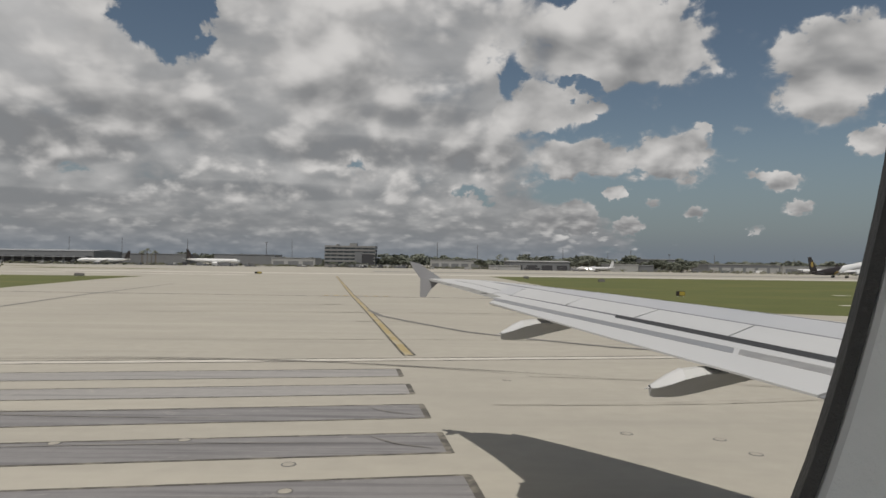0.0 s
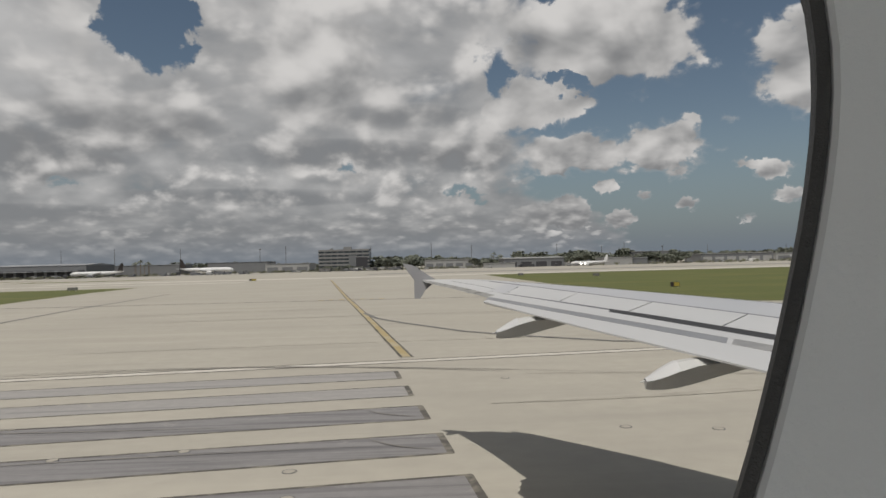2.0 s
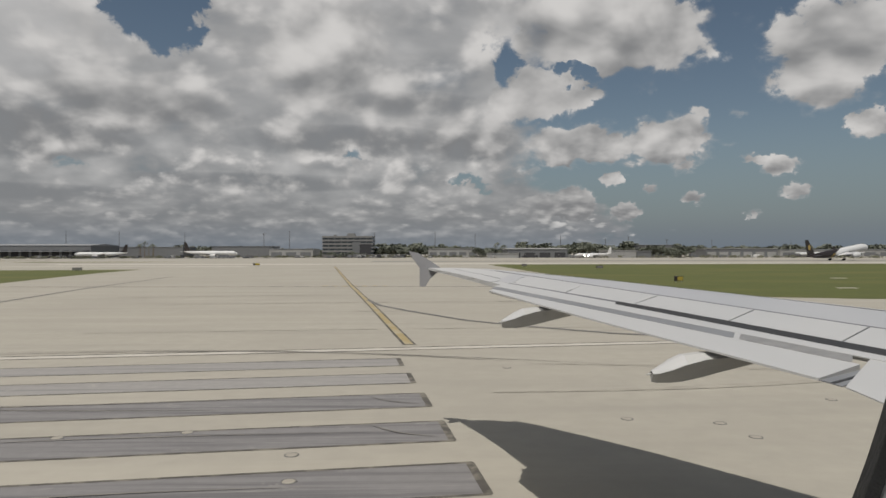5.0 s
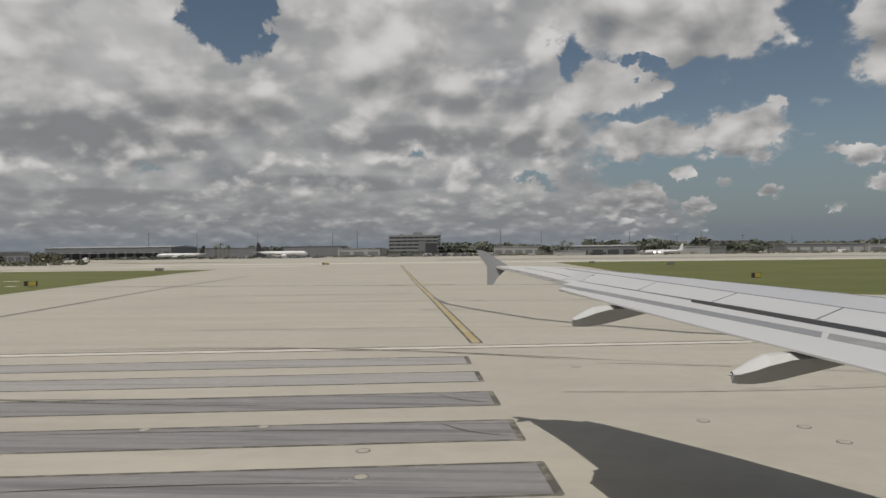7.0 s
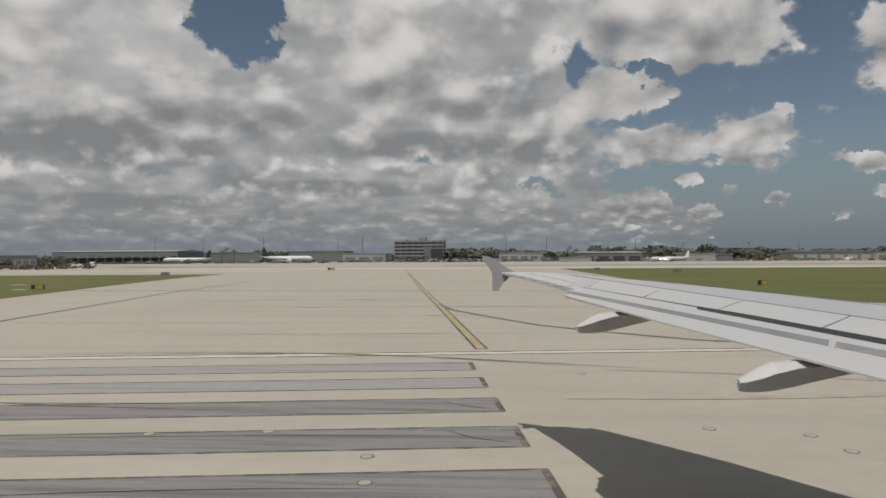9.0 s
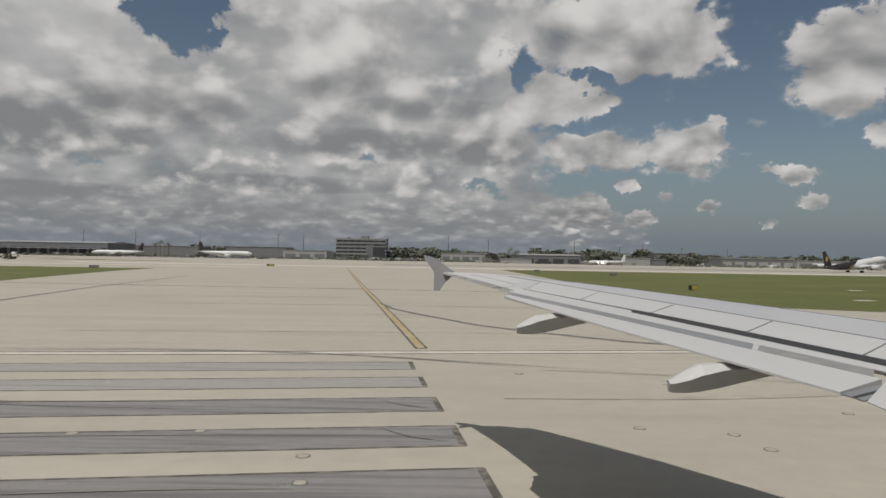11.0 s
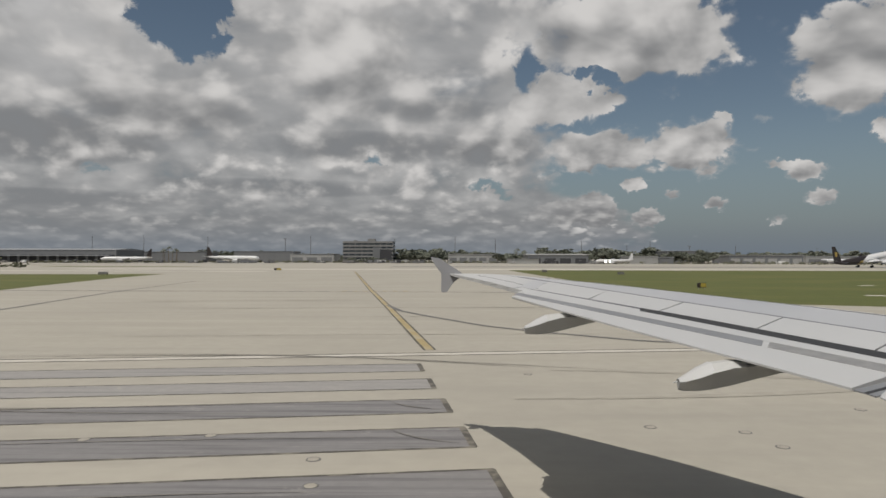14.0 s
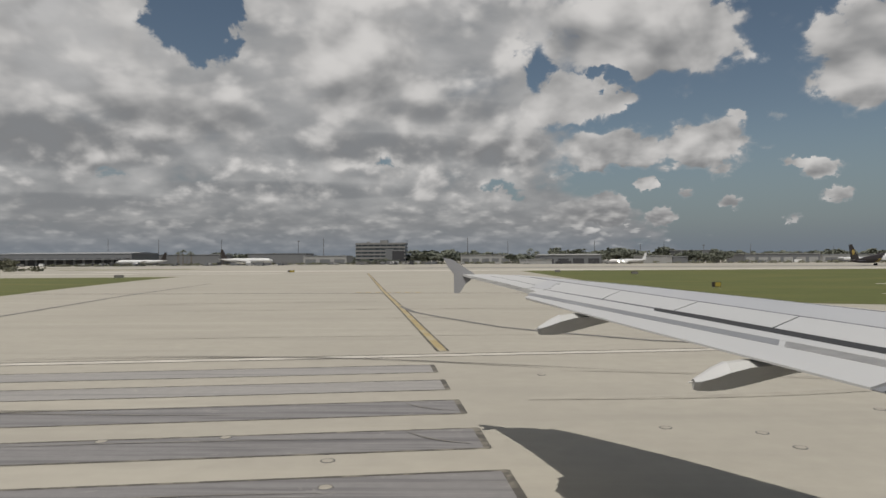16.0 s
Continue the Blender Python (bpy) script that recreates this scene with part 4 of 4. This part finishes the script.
def hall_at(a0, a1, far, *rest, **kw):
    """A hall facing the camera between two bearings."""
    xa, ya = polar(a0, far)
    xb, yb = polar(a1, far)
    w = math.hypot(xb - xa, yb - ya)
    thing = hall(kw.pop("name", "warehouse"), -w / 2, w / 2, 0, *rest, **kw)
    thing.matrix_basis = pose((xa + xb) / 2, (ya + yb) / 2, 0, 0, 0, math.degrees(math.atan2(yb - ya, xb - xa)))
    return thing


SH = -2.9
hall_at(-51.3 + SH, -42.4 + SH, 370, 30, 6.6, WALL_WHITE, ROOF_GREY, "long white panelled warehouse beyond the grass", ribs=9)
hall_at(-44.5 + SH, -42.4 + SH, 420, 20, 10.2, WALL_GREY, ROOF_GREY, "grey plant block above the warehouse")
hall_at(-57.3 + SH, -56.2 + SH, 470, 15, 9.8, WALL_WHITE, ROOF_GREY, "small white office block far off", doors=4)
hall_at(-66.0 + SH, -60.0 + SH, 450, 20, 5.5, WALL_WHITE, ROOF_GREY, "pale low buildings beyond the field", doors=8, door_mat=WALL_GREY)
hall_at(-36.3 + SH, -34.0 + SH, 420, 20, 6.6, WALL_WHITE, ROOF_GREY, "pale low terminal annex beyond the grass", doors=5, door_mat=WALL_GREY)

# trees
for a0, a1, far, h, n, kind, wide in ((-72, -46, 600, 9, 70, 0, 1.3), (-59.5, -55.4, 430, 9.5, 30, 1, 0.6), (-45.2, -39, 390, 5.6, 40, 6, 1.5), (-42, -35, 470, 6.0, 26, 5, 1.2),
                                      (-33, -12, 960, 14, 70, 2, 1.2), (-12, -9, 740, 9, 12, 2, 1.2), (-9.5, -5.5, 624, 5, 16, 3, 1.0), (-5.5, -3.5, 680, 11, 12, 3, 0.9), (-3.6, -0.6, 660, 13, 18, 4, 1.2), (-0.5, 4, 780, 13, 26, 0, 1.2), (4, 8, 620, 9, 22, 1, 1.2),
                                      (8, 18, 800, 15, 40, 2, 1.2), (18, 22, 600, 10, 16, 3, 1.1), (20.9, 21.6, 560, 9.8, 4, 4, 0.9), (22, 42, 860, 13, 60, 0, 1.3)):
    for k in range(n):
        a = a0 + (a1 - a0) * (k + rng.random()) / n
        x, y = polar(a, far * rng.uniform(0.97, 1.05))
        dry = kind >= 5
        tree(x, y, h * rng.uniform(0.65, 1.15), kind if dry else rng.choice((0, 1, 2, 3, 4)), wide * rng.uniform(0.8, 1.3),
             *(("bush", "olive dry bush beyond the grass", "bushes beyond the grass") if dry else ()))
for x in (270, 276, 283, 289, 294, 301, 350, 600, 682, 690, 697, 703, 893, 899, 906, 913):
    palm(aside(x, 690), 690 + rng.uniform(-15, 15), rng.uniform(11, 16))
for x, top, lamp in ((142, 418, False), (234, 419, False), (348, 420, False), (486, 424, True), (531, 419, False), (680, 423, False), (787, 420, False), (858, 424, False), (1010, 427, False), (1090, 433, False), (1131, 428, False), (1200, 436, True), (1281, 435, False), (1424, 438, False)):
    mast(aside(x, 780), 780, (457 - top) / 1153 * 780 + 4.5, lamp)

# aircraft on the far apron and the one about to land
jet("airliner", "white and brown freight airliner touching down on its main wheels", 47.3, *polar(32.5, 400), 0.3, 22.0, JET_BROWN, JET_BROWN, pitch=8.0, emblem=True)
jet("airliner", "white freight airliner with a dark tail parked on the apron", 52.0, aside(393, 610), 610, 0, -6, JET_BROWN, JET_WHITE)
jet("airliner", "white freight airliner parked with its nose turned to the field", 44.0, aside(203, 600), 600, 0, 196, JET_BROWN, JET_WHITE)
small = jet("airliner", "small white airliner with its lights on by the hangar", 30.0, aside(1068, 520), 520, 0, 182, JET_WHITE, JET_WHITE)
LAMP = bpy.data.materials.new("landing_light_glow")
LAMP.use_nodes = True
LAMP.node_tree.nodes["Principled BSDF"].inputs["Emission Color"].default_value = (1.0, 0.96, 0.88, 1)
LAMP.node_tree.nodes["Principled BSDF"].inputs["Emission Strength"].default_value = 6.0
for dx in (4.2, 7.6):
    part("landing_light", tube((dx, 1.6, 2.0), (dx, 1.75, 2.0), 0.55, sides=12), LAMP, small, "bright landing light")
jet("airliner", "white airliner with a dark tail parked far off", 33.0, aside(1472, 560), 560, 0, 186, JET_BROWN, JET_WHITE)


def van(x, y, heading, mat, long=5.4):
    """A service vehicle: body, cab, dark glass and wheels."""
    thing = tagged(empty("service_van", x, y, 0, heading), "pale airport service van parked on the apron", "van", group="service vans")
    part("body", box(-long / 2, long * 0.22, -1.0, 1.0, 0.45, 2.5, bevel=0.12), mat, thing)
    part("cab", box(long * 0.20, long / 2, -0.95, 0.95, 0.45, 1.9, bevel=0.15), mat, thing)
    part("windscreen", box(long * 0.30, long * 0.44, -0.97, 0.97, 1.3, 1.78, bevel=0.04), GLASS_DARK, thing)
    for dx in (-0.3, 0.33):
        for dy in (-0.95, 0.95):
            part("wheel", tube((dx * long, dy - 0.12, 0.4), (dx * long, dy + 0.12, 0.4), 0.4, sides=12), TYRE, thing)


for x, d in ((20, 500), (95, 505), (128, 510), (190, 520), (262, 515), (318, 505), (330, 530), (372, 515), (398, 500), (430, 520), (455, 525), (545, 540), (632, 540), (655, 530), (690, 545), (722, 540), (1035, 540), (1300, 540), (1180, 545), (1360, 560)):
    d *= 1.12 if x < 760 else 1.0
    van(aside(x, d), d, rng.choice((0, 180, 20, 160)), rng.choice((JET_WHITE, JET_WHITE, WALL_GREY, WALL_WHITE)), rng.uniform(5, 9))
def equipment(x, d, rng):
    """A baggage cart, container or ground power unit: body, hood and wheels."""
    w, h = rng.uniform(2.5, 6.0), rng.uniform(1.4, 3.0)
    thing = tagged(empty("ground_equipment", aside(x, d), d, 0, rng.uniform(-20, 20)), "dull grey ground equipment cart on the apron", "ground equipment", group="apron equipment")
    body = rng.choice((WALL_GREY, POLE, WALL_DARK, SEALED, WALL_WHITE))
    part("body", box(-w / 2, w / 2, -1.1, 1.1, 0.5, h, bevel=0.08), body, thing)
    part("hood", box(-w / 2 + 0.2, w * 0.1, -1.0, 1.0, h, h + rng.uniform(0.2, 0.7), bevel=0.05), POLE, thing)
    for dx in (-0.35, 0.35):
        part("axle_wheels", tube((dx * w, -1.15, 0.35), (dx * w, 1.15, 0.35), 0.35, sides=10), TYRE, thing)


for k in range(80):
    x = rng.choice((rng.uniform(-20, 580), rng.uniform(590, 760), rng.uniform(760, 1600)))
    equipment(x, rng.uniform(565, 610) if x < 760 else rng.uniform(535, 570), rng)
rows = []
for a0, a1, far, n in ((-72, -33, 352, 260), (-33, -10, 640, 220), (-10, -5, 622, 60), (-5.5, 12, 600, 240), (12, 42, 570, 260)):
    for k in range(n):
        rows.append((*polar(rng.uniform(a0, a1), far * rng.uniform(0.97, 1.06)), rng.uniform(0.8, 2.6)))
verts, faces = [], []
for x, y, h in rows:
    for q in range(9):
        c = Vector((x + rng.uniform(-1, 1) * h, y + rng.uniform(-1, 1), rng.uniform(0.1, 0.85) * h))
        u = Vector((rng.gauss(0, 1), rng.gauss(0, 1), rng.gauss(0, 1))).normalized() * h * 0.34
        v = u.orthogonal().normalized() * h * 0.3
        n = len(verts)
        verts += [c - u, c + v, c + u, c - v, c + u.cross(v).normalized() * h * 0.2]
        faces += [(n, n + 1, n + 4), (n + 1, n + 2, n + 4), (n + 2, n + 3, n + 4), (n + 3, n, n + 4), (n + 3, n + 2, n + 1, n)]
scrub = bpy.data.meshes.new("scrub")
scrub.from_pydata(verts, [], faces)
scrub.materials.append(LEAF_DRY)
tagged(new("scrub", scrub), "low olive scrub along the airfield fence", "scrub", kind="stuff")
for x0, x1, d, h in ((590, 745, 600, 3.0), (1020, 1050, 530, 2.2), (860, 900, 560, 3.0)):
    fence = tagged(empty("wire_fence", 0, d), "pale wire fence along the apron edge", "fence")
    n = 24
    for k in range(n + 1):
        x = aside(x0, d) + (aside(x1, d) - aside(x0, d)) * k / n
        part("post", tube((x, 0, 0), (x, 0, h), 0.09, sides=5), POLE, fence)
    for z in (0.4, h / 2, h - 0.1):
        part("rail", tube((aside(x0, d), 0, z), (aside(x1, d), 0, z), 0.07, sides=5), POLE, fence)
